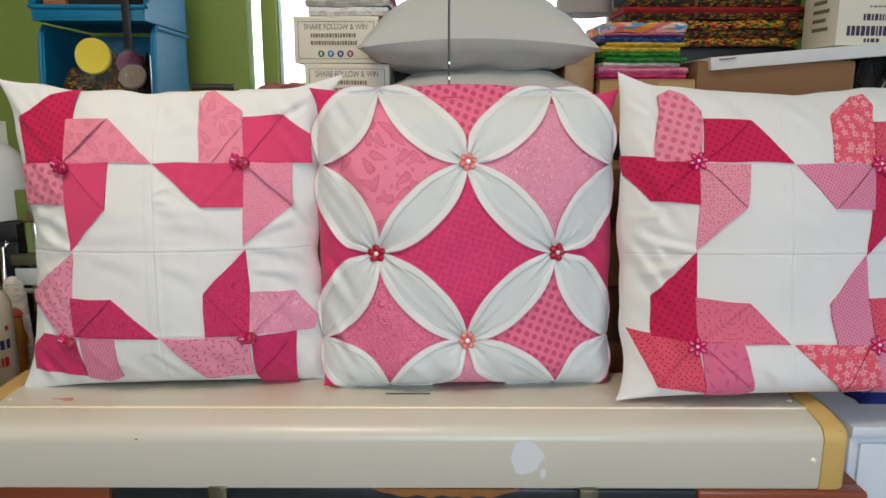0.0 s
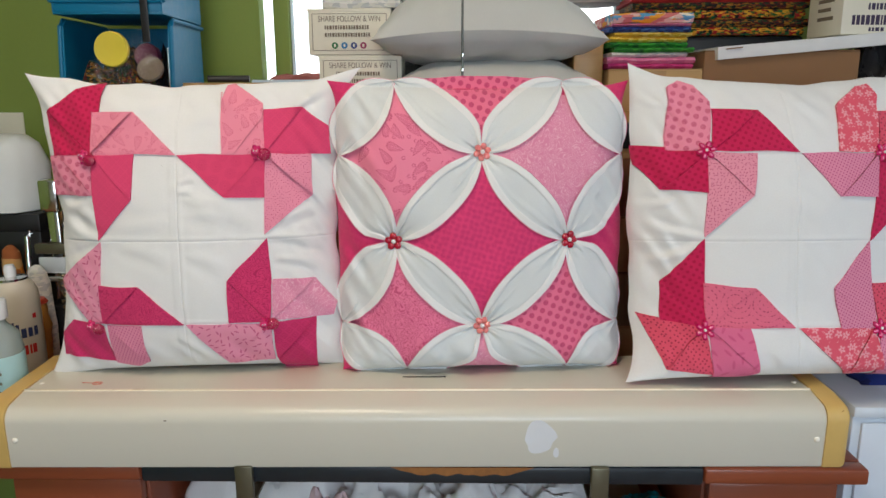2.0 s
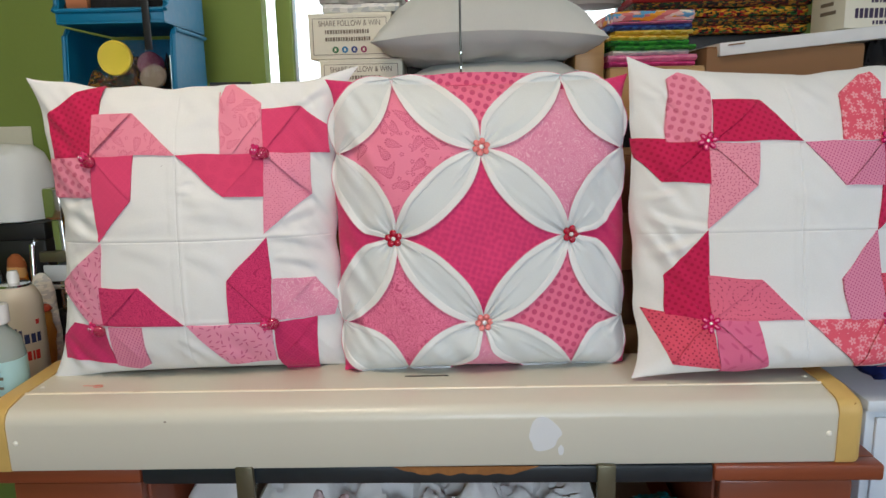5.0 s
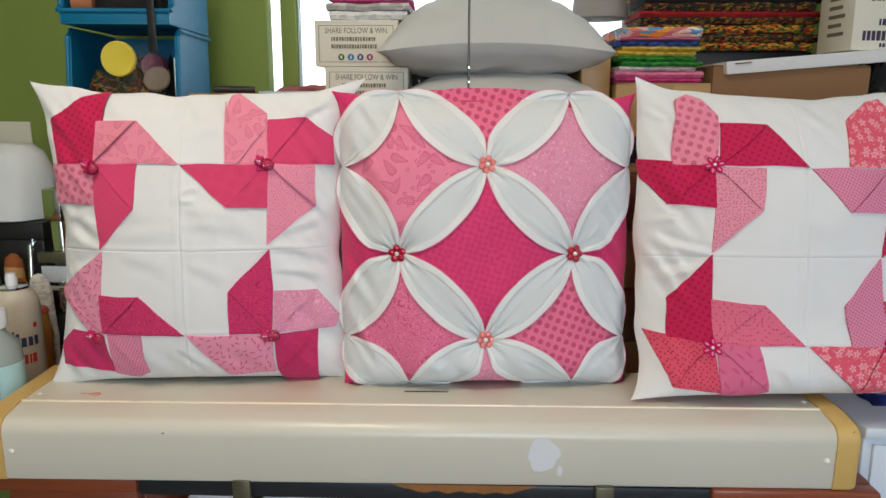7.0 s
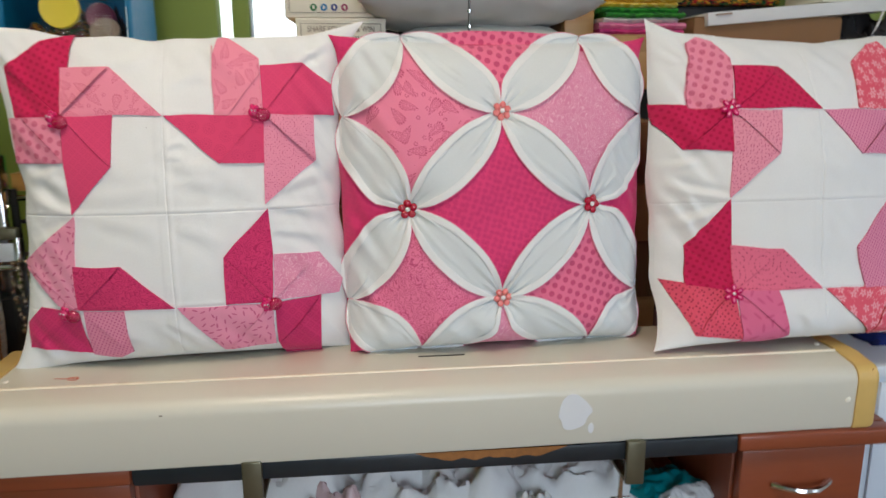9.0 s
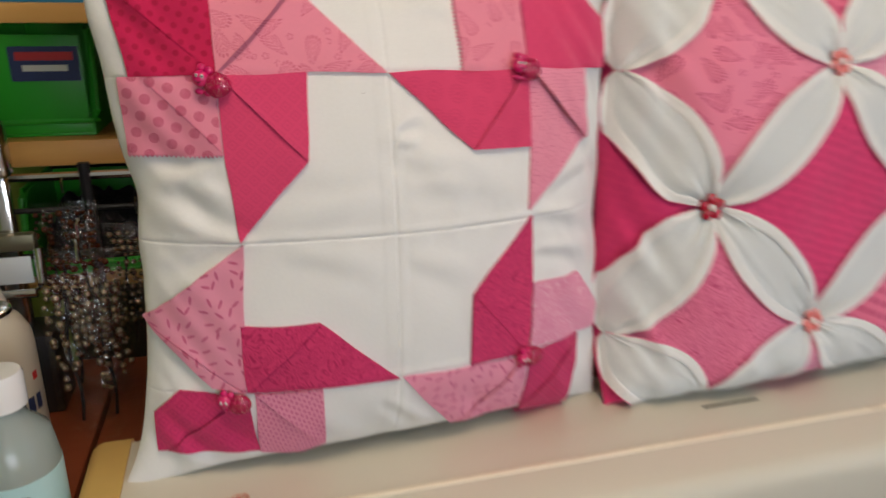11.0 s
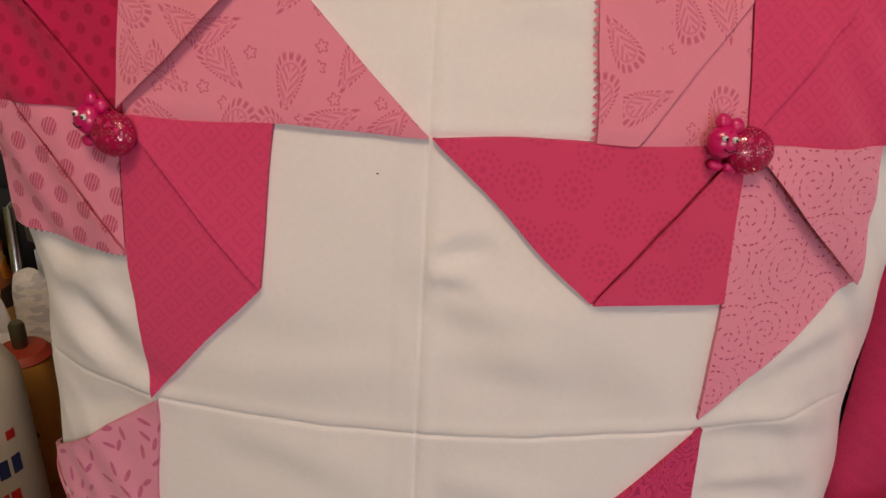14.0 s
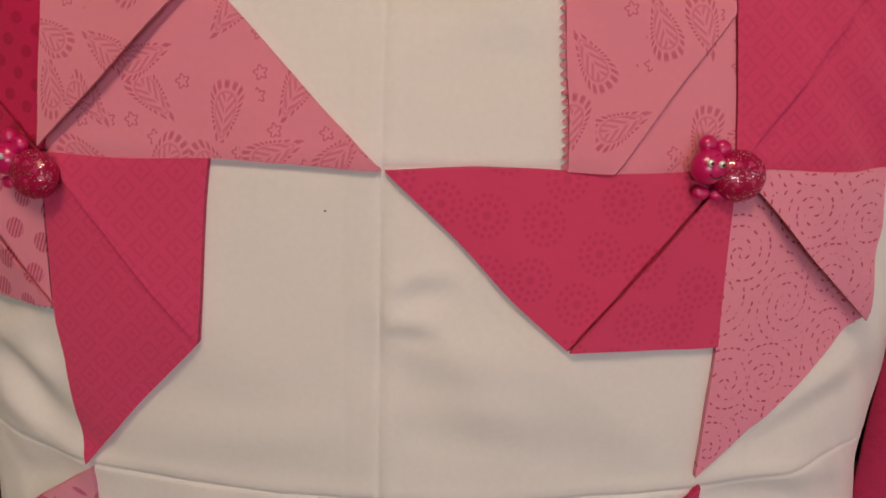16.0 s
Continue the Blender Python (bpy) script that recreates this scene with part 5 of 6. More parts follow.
disc("reel", "dark magenta reel of ribbon in the blue bin", (-0.588, 1.535, SHELF + 0.105), 0.024, 0.02, plain("plum_ribbon", srgb(96, 34, 66), 0.5), -10, "reel")
pouch("plastic_bag", "crinkled clear plastic bag round the yellow lid", "bag", (-0.625, 1.545, SHELF + 0.085), (0.15, 0.11, 0.15), FILM, 13.0)
tagged(part("strap", block(-0.574, -0.559, 1.473, 1.4755, SHELF + 0.13, SHELF + 0.30, 0.001), DARK, None), "black webbing strap hanging over the blue bins", "strap")
tagged(part("kraft_tube", lathe([(0.027, 0), (0.028, 0.001), (0.028, 0.05), (0.02, 0.051)], 28), plain("kraft_card", srgb(166, 104, 66), 0.8), None, "",
            pose(-0.728, 1.505, SHELF + 0.222, 0, 88, 12) @ Matrix.Scale(0.76, 4)), "brown kraft paper tube in the upper blue bin", "tube")
scraps("scrap_cloth", "black cloth heaped in the upper blue bin", (-0.65, 1.60, SHELF + 0.187), (0.19, 0.2, 0.13), K_BLK, 9.0)
tagged(part("pin", tube([(-0.532, 1.4795, SHELF), (-0.53, 1.4795, SHELF + 0.12)], 0.001, 6), CHROME, None), "thin metal pin beside the blue bins", "pin")


# printed white boxes
def bars(parent, x, z, widths, h, material, gap=0.004, y=-0.0006, name="text_bar"):
    for w in widths:
        part(name, block(x, x + w, y, y + 0.0005, z, z + h), material, parent)
        x += w + gap


def share_box(at, w, d, h, turn, tone):
    b = thing("printed_box", "white card box printed with grey writing and four round badges", "box", at, "printed white boxes", turn=turn)
    part("carton", block(0, w, 0, d, 0, h * 0.985, 0.0015), CARD_W, b)
    part("lid", block(-0.001, w + 0.001, -0.001, d + 0.001, h * 0.93, h, 0.0015), CARD_W, b)
    for x0, x1, z0, z1 in ((0.008, w - 0.008, h * 0.88, h * 0.89), (0.008, w - 0.008, h * 0.09, h * 0.1), (0.008, 0.009, h * 0.1, h * 0.88), (w - 0.009, w - 0.008, h * 0.1, h * 0.88)):
        part("printed_rule", block(x0, x1, -0.0018, -0.001, z0, z1), INK, b)
    lettering("printed_words", "SHARE FOLLOW & WIN", 0.015, INK, b, pose(w / 2, -0.0012, h * 0.77) @ FACE, "grey lettering", 0.112 * w / 0.15)
    for k, zz in enumerate((0.55, 0.39)):
        bars(b, w / 2 - 0.048, h * zz, [0.0022 + 0.0022 * ((j * 7 + k * 3) % 5) / 4 for j in range(17 + k)], h * 0.085, INK, 0.0019 if k == 0 else 0.0017, -0.0017)
    for k, col in enumerate((srgb(40, 110, 60), srgb(40, 120, 170), srgb(54, 70, 130), srgb(150, 60, 96))):
        badge = part("badge", lathe([(0.0062, 0), (0.0062, 0.0006)], 20), plain("badge_ink", col, 0.6), b, "", pose(w / 2 - 0.029 + 0.0185 * k, -0.0012, h * 0.2, 90))
        part("badge_mark", block(-0.0018, 0.0018, -0.0028, 0.0028, 0.0006, 0.001), CARD_W, badge)


share_box((-0.247, 1.512, SHELF + 0.0205), 0.161, 0.16, 0.086, 1.5, 0)
share_box((-0.266, 1.515, SHELF + 0.1075), 0.161, 0.16, 0.086, -1.0, 1)
tagged(part("box", block(-0.26, -0.08, 1.5, 1.69, SHELF, SHELF + 0.02, 0.001), CARD_W, None), "flat white card box under the printed boxes", "box")
stack([(0.15, 0.13, 0.018, K_WHT, "white patterned"), (0.16, 0.13, 0.014, K_GREY, "rumpled grey"), (0.155, 0.12, 0.006, K_MAG, "red edged"), (0.16, 0.13, 0.012, K_WHT, "pale"), (0.14, 0.12, 0.008, K_PINK, "pink"), (0.145, 0.12, 0.02, K_GREY, "grey")],
      (-0.160, 1.522, SHELF + 0.1945), "fabric folded on the printed boxes", "fabrics on the printed boxes", 4)

def carton(x0, x1, y0, y1, z0, z1, material, label, group="", m=None, taped=True):
    """A closed cardboard carton: body, two top flaps with a gap, a strip of tape."""
    c = thing("carton", label, "box", group=group)
    if m is not None:
        c.matrix_world = m
    part("body", block(x0, x1, y0, y1, z0, z1 - 0.003, 0.002), material, c)
    ym = (y0 + y1) / 2
    part("flap", block(x0 + 0.001, x1 - 0.001, y0 + 0.001, ym - 0.001, z1 - 0.0028, z1, 0.0008), material, c)
    part("flap", block(x0 + 0.001, x1 - 0.001, ym + 0.001, y1 - 0.001, z1 - 0.0028, z1, 0.0008), material, c)
    if taped:
        part("tape", block((x0 + x1) / 2 - 0.02, (x0 + x1) / 2 + 0.02, y0 - 0.0006, y0 - 0.0001, z0 + (z1 - z0) * 0.6, z1 - 0.004), TAPE, c, "glossy packing tape")
    return c


TAPE = plain("packing_tape", srgb(176, 140, 96), 0.2, vary=0.1)

# white cushion forms
pouch("cushion_form", "plump white cushion form on top of another", "cushion", (0.080, 1.62, SHELF + 0.166), (0.44, 0.38, 0.172), TICKING, 1.0, "white cushion forms", 1, sag=0.018)
pouch("cushion_form", "flattened white cushion form under another", "cushion", (0.10, 1.62, SHELF + 0.047), (0.43, 0.36, 0.108), TICKING, 6.0, "white cushion forms", -2)

# the yarn mast of the machine
mast = thing("yarn_mast", "thin grey metal yarn mast rising behind the cushions", "mast", (0.031, 1.235, 0.759))
part("base_plate", block(-0.03, 0.03, -0.02, 0.02, 0, 0.008, 0.002), STEEL, mast)
part("rod", tube([(0, 0, 0.008), (0, 0, 0.55), (0, 0, 1.1)], 0.0019, 10), plain("grey_rod", (0.12, 0.12, 0.11), 0.35, 0.8), mast)
for z in (0.545, 0.567):
    part("collar", tube([(0, 0, z), (0, 0, z + 0.004)], 0.0032, 10), CHROME, mast)

# fabrics, cartons and boards to the east
carton(0.315, 0.495, 1.50, 1.70, SHELF, SHELF + 0.078, TAN, "tan cardboard carton under a small fabric pile")
tagged(part("wood_block", block(0.252, 0.309, 1.53, 1.70, SHELF, SHELF + 0.15, 0.002), SHELF_WOOD, None), "upright honey-coloured wooden block", "block")
stack([(0.165, 0.17, 0.010, K_MAG, "magenta"), (0.17, 0.17, 0.012, K_PINK, "pink"), (0.145, 0.16, 0.009, K_WHT, "white"), (0.152, 0.16, 0.009, K_GREEN, "bright green"), (0.150, 0.16, 0.010, K_GREEN, "green"),
       (0.15, 0.16, 0.010, K_YEL, "yellow"), (0.148, 0.16, 0.008, K_YEL, "pale yellow"), (0.155, 0.16, 0.011, K_BLUE, "blue spotted"), (0.15, 0.16, 0.005, K_PINK, "rose"), (0.155, 0.16, 0.02, K3, "pastel flowered")],
      (0.398, 1.508, SHELF + 0.0785), "fabric folded in a small pile", "small fabric pile", 11, 1)
carton(0.505, 0.805, 1.525, 1.70, SHELF, SHELF + 0.113, CARD, "large brown cardboard carton with a loose flap", taped=False)
tagged(part("carton_flap", block(0, 0.03, 0, 0.09, 0, 0.002), CARD, None, "", pose(0.54, 1.505, SHELF + 0.1135, 0, -6, 0)), "loose flap of brown card", "card")
board = part("white_board", block(0, 0.40, 0, 0.18, 0, 0.024, 0.001), plain("white_foam_board", (0.72, 0.72, 0.70), 0.55), None, "", pose(0.526, 1.51, SHELF + 0.0945, 0, -4.8, 1))
tagged(board, "thick white board lying across the carton", "board")
# added panel, blocks window light in the gap between the cushion forms
tagged(part("black_case", block(-0.13, 0.27, 1.81, 1.84, SHELF, SHELF + 0.112, 0.004), DARK, None), "flat black panel added behind the cushion forms to block the window", "case")
tagged(part("black_case", block(0.47, 0.78, 1.715, 1.84, SHELF, SHELF + 0.152, 0.006), DARK, None), "black case under the large fabric pile", "case")
layers = []
for k in range(13):
    cloth = (K1, K2, K1, K2, K_RED, K2, K_BLK, K1, K_BLK, K_RED, K2, K_BLK, K2)[k]
    layers.append((0.37 + 0.02 * math.sin(k * 2.1), 0.15, (0.018, 0.016, 0.02, 0.014, 0.012)[k % 5], cloth, ("bright woven print", "dark woven print", "red and black")[k % 3]))
stack(layers, (0.587, 1.69, SHELF + 0.1525), "fabric folded in a tall pile", "large fabric pile", 21, -1)


def quilt_box():
    rnd = random.Random(5)
    b = thing("product_box", "white card box standing upside down with plum lettering shapes", "box", (0.764, 1.53, SHELF + 0.142), turn=4)
    part("carton", block(0, 0.22, 0, 0.12, 0, 0.15, 0.001), CARD_W, b)
    for k in range(5):
        part("text_bar", block(-0.0008, -0.0003, 0.03 + 0.01 * (k % 2), 0.085, 0.03 + 0.017 * k, 0.037 + 0.017 * k), INK, b)
    for x0, x1, z0, z1, mt in ((0.02, 0.16, 0.018, 0.036, PLUM), (0.055, 0.085, 0.006, 0.013, PLUM), (0.05, 0.13, 0.046, 0.058, PLUM), (0.06, 0.12, 0.07, 0.073, INK), (0.03, 0.15, 0.09, 0.094, INK), (0.04, 0.14, 0.1, 0.103, INK)):
        x = x0
        while x < x1:
            w = 0.003 + 0.005 * rnd.random()
            part("text_bar", block(x, min(x1, x + w), -0.0008, -0.0003, z0, z1), mt, b)
            x += w + 0.0026


quilt_box()
shade = thing("lamp_shade", "grey fabric lamp shade hanging in front of the window", "lamp", (0.33, 1.80, 1.462))
part("shade", lathe([(0.062, 0), (0.064, 0.001), (0.05, 0.14), (0.048, 0.139), (0.06, 0.004)], 36), plain("grey_shade_cloth", srgb(150, 142, 136), 0.85), shade)
part("cord", tube([(0, 0, 0.13), (0, 0, 0.5), (0, 0, 0.964)], 0.003), DARK, shade)
scraps("cloth", "brownish pink cloth lying on the window sill", (-0.36, 1.89, 1.3005), (0.15, 0.05, 0.018), kente("dusty_rose_cloth", [srgb(150, 84, 78), srgb(170, 104, 96)], 60), 3.3)
tagged(part("marker", tube([(-0.47, 1.52, SHELF + 0.0625), (-0.39, 1.53, SHELF + 0.0625)], 0.007, 10), DARK, None), "black marker pen on the carton", "pen")
carton(-0.515, -0.29, 1.5, 1.7, SHELF, SHELF + 0.055, TAN, "low tan cardboard carton")
# cartons piled on the desk behind the cushions
for k in range(6):
    carton(-0.115 + 0.008 * math.sin(k * 3), 0.0, 0, 0.17, 0, 0.068, TAN if k % 2 else CARD, "flat brown cardboard carton in a pile behind the cushions",
           "cartons piled on the desk", pose(-0.10, 1.30, 0.7595 + 0.0685 * k, 0, 0, 2 * math.sin(k)))
for k in range(4):
    carton(0, 0.17, 0, 0.2, 0, 0.1, CARD if k % 2 else TAN, "brown cardboard carton in a pile behind the cushions",
           "cartons piled on the desk", pose(0.2, 1.3, 0.7595 + 0.1005 * k, 0, 0, 2 * math.sin(k + 1)))


# ---- west of the cushions ----
def rack():
    r = thing("wire_rack", "dark metal rack with a honey-coloured wooden shelf", "rack")
    part("shelf_board", block(-0.815, -0.605, 1.60, 1.88, 1.025, 1.060, 0.003), SHELF_WOOD, r)
    part("shelf_rail", tube([(-0.815, 1.595, 1.012), (-0.605, 1.595, 1.012)], 0.006), CHROME, r)
    for x in (-0.81, -0.70, -0.615):
        part("post", tube([(x, 1.592, 0.0), (x, 1.592, 1.03)], 0.008), DARK, r)
    for z in (0.965, 0.90, 0.80, 0.70):
        part("cross_bar", tube([(-0.815, 1.60, z), (-0.605, 1.60, z)], 0.004), DARK, r)
    part("lower_board", block(-0.815, -0.605, 1.62, 1.88, 0.84, 0.852, 0.002), SHELF_WOOD, r)
    # added black sheet that stands for the deep shade behind the rack
    part("dark_back_sheet", block(-0.815, -0.605, 1.885, 1.892, 0.05, 1.0), DARK, r)


rack()
gb = bin_("storage_bin", "bright green plastic bin with a printed label on the rack", (-0.748, 1.635, 1.0602), 0.125, 0.22, 0.15, GREEN, 0)
part("label_card", block(-0.03, 0.055, -0.0065, -0.0055, 0.075, 0.12), NAVY, gb, "blue label with red and white bars")
part("label_bar", block(-0.022, 0.048, -0.0078, -0.0068, 0.102, 0.113), RED_INK, gb)
part("label_bar", block(-0.015, 0.04, -0.0078, -0.0068, 0.088, 0.096), CARD_W, gb)
part("front_panel", block(-0.058, 0.058, -0.004, -0.0005, 0.02, 0.135, 0.001), GREEN, gb)
bin_("storage_bin", "green plastic bin on the lower rack shelf", (-0.71, 1.65, 0.8522), 0.19, 0.2, 0.12, GREEN, 0)
scraps("cloth", "dark net cloth heaped in the green bin", (-0.71, 1.75, 0.857), (0.17, 0.15, 0.12), K_BLK, 8.0)

PEARLS = plain("bronze_pearl_beads", (0.34, 0.27, 0.18), 0.12, 0.75, vary=0.4, scale=200, bump=0)
AMBER = plain("brown_glass_beads", srgb(84, 46, 28), 0.1, 0.3, vary=0.5, scale=100, bump=0)




def bead_bag(at, seed, material, what, turn=0):
    rnd = random.Random(seed)
    b = thing("bag_of_beads", what, "beads", at, "bags of beads by the rack")
    b.matrix_world = pose(*at, 0, 0, turn)
    bm = bmesh.new()
    for k in range(8):
        x = -0.034 + 0.0097 * k
        bend = rnd.uniform(-0.006, 0.006)
        for i in range(int(rnd.uniform(5, 18))):
            ball((x + bend * math.sin(i * 0.4) + rnd.uniform(-0.0012, 0.0012), rnd.uniform(-0.009, 0.007), 0.185 - 0.0098 * i + rnd.uniform(-0.002, 0.002)), rnd.uniform(0.0026, 0.0048), bm=bm, sub=2)
    ob = part("bead_fill", bm, material, b)
    tagged(ob, kind="stuff")
    for x in (-0.02, 0.015):
        part("strand", tube([(x + 0.003 * math.sin(i), 0.004, 0.02 + 0.02 * i) for i in range(9)], 0.0022, 6), K_BLK, b, "black cord strand")
    bm = bmesh.new()
    n, k = 10, 22
    vs = [[bm.verts.new((-0.043 + 0.086 * i / n, -0.017 * (1 - abs(2 * i / n - 1) ** 3) * min(1.0, 4 * (1 - j / k)) + 0.006 * noise.noise((i * 0.6, j * 0.5, seed)), 0.001 + 0.2 * j / k)) for i in range(n + 1)] for j in range(k + 1)]
    for j in range(k):
        for i in range(n):
            bm.faces.new((vs[j][i], vs[j][i + 1], vs[j + 1][i + 1], vs[j + 1][i]))
    part("film", bm, FILM, b, "clear crinkled film")
    part("hook", tube([(0, 0.011, 0.21), (0, 0.011, 0.225), (0, 0.02, 0.23)], 0.0015, 6), CHROME, b)


for k in (1, 2):
    bead_bag((-0.815 + 0.088 * k, 1.565, 0.765 + 0.02 * math.sin(k * 2.0)), k, PEARLS if k % 2 == 0 else AMBER,
             ("clear bag of bronze pearl strands hanging on the rack", "clear bag of brown bead strands hanging on the rack")[k % 2])
for x, y, k, turn in ((-0.668, 1.342, 21, 10), (-0.688, 1.43, 22, -8)):
    bead_bag((x, y, 0.7597), k, AMBER if k % 2 == 0 else PEARLS,
             ("clear bag of brown bead strands propped on the desk", "clear bag of bronze pearl strands propped on the desk")[k % 2], turn)

# side table that carries the bottles
table = thing("side_table", "plain dark wooden side table beside the desk", "table")
part("tabletop", block(-1.35, -0.68, 0.95, 1.55, 0.735, 0.759, 0.003), DESK, table)
for x in (-1.32, -0.73):
    for y in (0.98, 1.5):
        part("leg", block(x, x + 0.035, y, y + 0.035, 0, 0.7348, 0.003), DESK_V, table)

CAN_W = plain("cream_can_enamel", srgb(204, 195, 176), 0.4, vary=0.06, scale=20)


def starch_can():
    c = thing("spray_can", "cream spray starch can with dark blue and red print", "spray can", (-0.722, 1.222, 0.7592))
    c.matrix_world = pose(-0.727, 1.222, 0.7592) @ Matrix.Diagonal((1, 1, 0.89, 1))
    r = 0.039
    part("can", lathe([(r * 0.96, 0), (r, 0.004), (r, 0.195), (r * 0.97, 0.21), (r * 0.8, 0.226), (r * 0.62, 0.234)], 40), CAN_W, c)
    part("valve_rim", lathe([(r * 0.5, 0.2342), (r * 0.66, 0.2342), (r * 0.66, 0.238), (r * 0.5, 0.2395)], 32), CHROME, c, "shiny metal valve rim")
    part("nozzle", lathe([(0.009, 0.2396), (0.0095, 0.254), (0.007, 0.262), (0.002, 0.263)], 20), EYE_W, c, "white spray nozzle")
    # print on the curved front
    def wrap(name, a0, a1, z0, z1, mt):
        bm = bmesh.new()
        n = 8
        lo = [bm.verts.new(((r + 0.0005) * math.sin(radians(a0 + (a1 - a0) * i / n)), -(r + 0.0005) * math.cos(radians(a0 + (a1 - a0) * i / n)), z0)) for i in range(n + 1)]
        hi = [bm.verts.new((v.co.x, v.co.y, z1)) for v in lo]
        for i in range(n):
            bm.faces.new((lo[i], lo[i + 1], hi[i + 1], hi[i]))
        part(name, bm, mt, c)
    a = -28
    for w, hgt in ((18, 0.026), (14, 0.018), (13, 0.018), (6, 0.032), (9, 0.027), (14, 0.018), (13, 0.018), (13, 0.018)):
        wrap("print_bar", a, a + w * 0.82, 0.128, 0.128 + hgt, NAVY)
        a += w + 1.5
    wrap("print_star", 70, 80, 0.162, 0.171, RED_INK)
    a = 25
    for w in (14, 13, 6, 13):
        wrap("print_bar", a, a + w * 0.8, 0.095, 0.113, RED_INK)
        a += w + 1
    wrap("print_band", -70, 60, 0.0, 0.045, NAVY)


starch_can()


def clear_bottle():
    b = thing("spray_bottle", "clear plastic bottle with a pale blue printed label and white cap", "bottle", (-0.681, 1.10, 0.7592))
    part("bottle", lathe([(0.03, 0), (0.034, 0.004), (0.034, 0.13), (0.03, 0.155), (0.016, 0.17), (0.013, 0.178)], 36), plain("frosted_bottle", srgb(196, 206, 200), 0.2, vary=0.05, bump=0.0, Transmission_Weight=0.5), b)
    lab = part("label_card", lathe([(0.0346, 0.018), (0.0346, 0.125)], 36), plain("pale_blue_label", srgb(176, 214, 214), 0.5), b, "pale blue label")
    for z, w in ((0.112, 0.02), (0.1, 0.026), (0.058, 0.014), (0.085, 0.024), (0.07, 0.02), (0.045, 0.022)):
        part("print_bar", block(0.006, 0.006 + w * 0.6, -0.0352, -0.034, z, z + 0.004), INK if z != 0.058 else RED_INK, lab)
    part("cap", lathe([(0.017, 0.1785), (0.0185, 0.18), (0.0185, 0.205), (0.017, 0.208), (0.004, 0.209)], 28), EYE_W, b, "white cap")


clear_bottle()


def carved_pot():
    c = thing("carved_cup", "carved yellow wooden cup with a red painted top", "ornament", (-0.760, 1.328, 0.7592))
    c.matrix_world = pose(-0.760, 1.328, 0.7592) @ Matrix.Scale(0.82, 4)
    prof = [(0.025, 0), (0.028, 0.01), (0.026, 0.04), (0.03, 0.06), (0.027, 0.085), (0.031, 0.11), (0.028, 0.135), (0.03, 0.152), (0.027, 0.162)]
    bm = lathe(prof, 36)
    for v in bm.verts:
        a = math.atan2(v.co.y, v.co.x)
        k = 1 + 0.07 * math.sin(3 * a + v.co.z * 60) + 0.05 * noise.noise((v.co.x * 40, v.co.y * 40, v.co.z * 40))
        v.co.x *= k
        v.co.y *= k
    body = part("cup", bm, wood("carved_wood", srgb(204, 152, 74), srgb(140, 90, 38), 0.5, along=2), c)
    part("top", lathe([(0.028, 0.1625), (0.030, 0.165), (0.024, 0.173), (0.004, 0.176)], 32), plain("red_paint", srgb(170, 62, 42), 0.5), c, "red painted top")
    part("peg", lathe([(0.007, 0.174), (0.008, 0.177), (0.008, 0.202), (0.006, 0.205)], 16), STEEL, c, "grey peg")
    for k, (z, w) in enumerate(((0.125, 0.014), (0.08, 0.016), (0.045, 0.012))):
        part("carved_band", ball((0.006, -0.029, z), w, (1, 0.3, 0.45)), plain("dark_carving", srgb(70, 42, 18), 0.6), body)


carved_pot()


def bottle(at, r, h, material, cap, label, category="bottle"):
    b = thing("glue_bottle", label, category, at)
    part("bottle", lathe([(r * 0.9, 0), (r, 0.003), (r, h * 0.66), (r * 0.7, h * 0.76), (r * 0.4, h * 0.8)], 28), material, b)
    part("cap", lathe([(r * 0.45, h * 0.8), (r * 0.5, h * 0.81), (r * 0.22, h * 0.96), (r * 0.1, h)], 20), cap, b)


bottle((-0.797, 1.304, 0.7592), 0.016, 0.185, plain("cobalt_plastic", srgb(24, 30, 120), 0.35), plain("cobalt_cap", srgb(30, 36, 140), 0.35), "cobalt blue plastic bottle on the side table")
bottle((-0.800, 1.363, 0.7592), 0.015, 0.17, plain("white_plastic", (0.75, 0.75, 0.73), 0.35), EYE_W, "white glue bottle with a pointed white cap")
roll_bm = lathe([(0.068, 0), (0.075, 0.004), (0.079, 0.06), (0.077, 0.13), (0.068, 0.19), (0.05, 0.212), (0.02, 0.218)], 40)
for v in roll_bm.verts:
    k = 1 + 0.10 * noise.noise((v.co.x * 22, v.co.y * 22, v.co.z * 16)) + 0.05 * noise.noise((v.co.x * 60, v.co.y * 60, v.co.z * 30))
    v.co.x *= k
    v.co.y *= k
tagged(part("roll", roll_bm, plain("white_paper_roll", (0.72, 0.76, 0.75), 0.7, vary=0.1, scale=14, bump=0.5), None, "",
            pose(-0.893, 1.497, 1.0402) @ Matrix.Diagonal((1.12, 0.9, 0.70, 1))), "wrapped white paper roll standing on a black box", "roll")
tagged(part("wall_card", block(-1.19, -1.075, 1.893, 1.897, 1.09, 1.222, 0.001), CARD_W, None), "white printed card fixed to the green wall", "card")


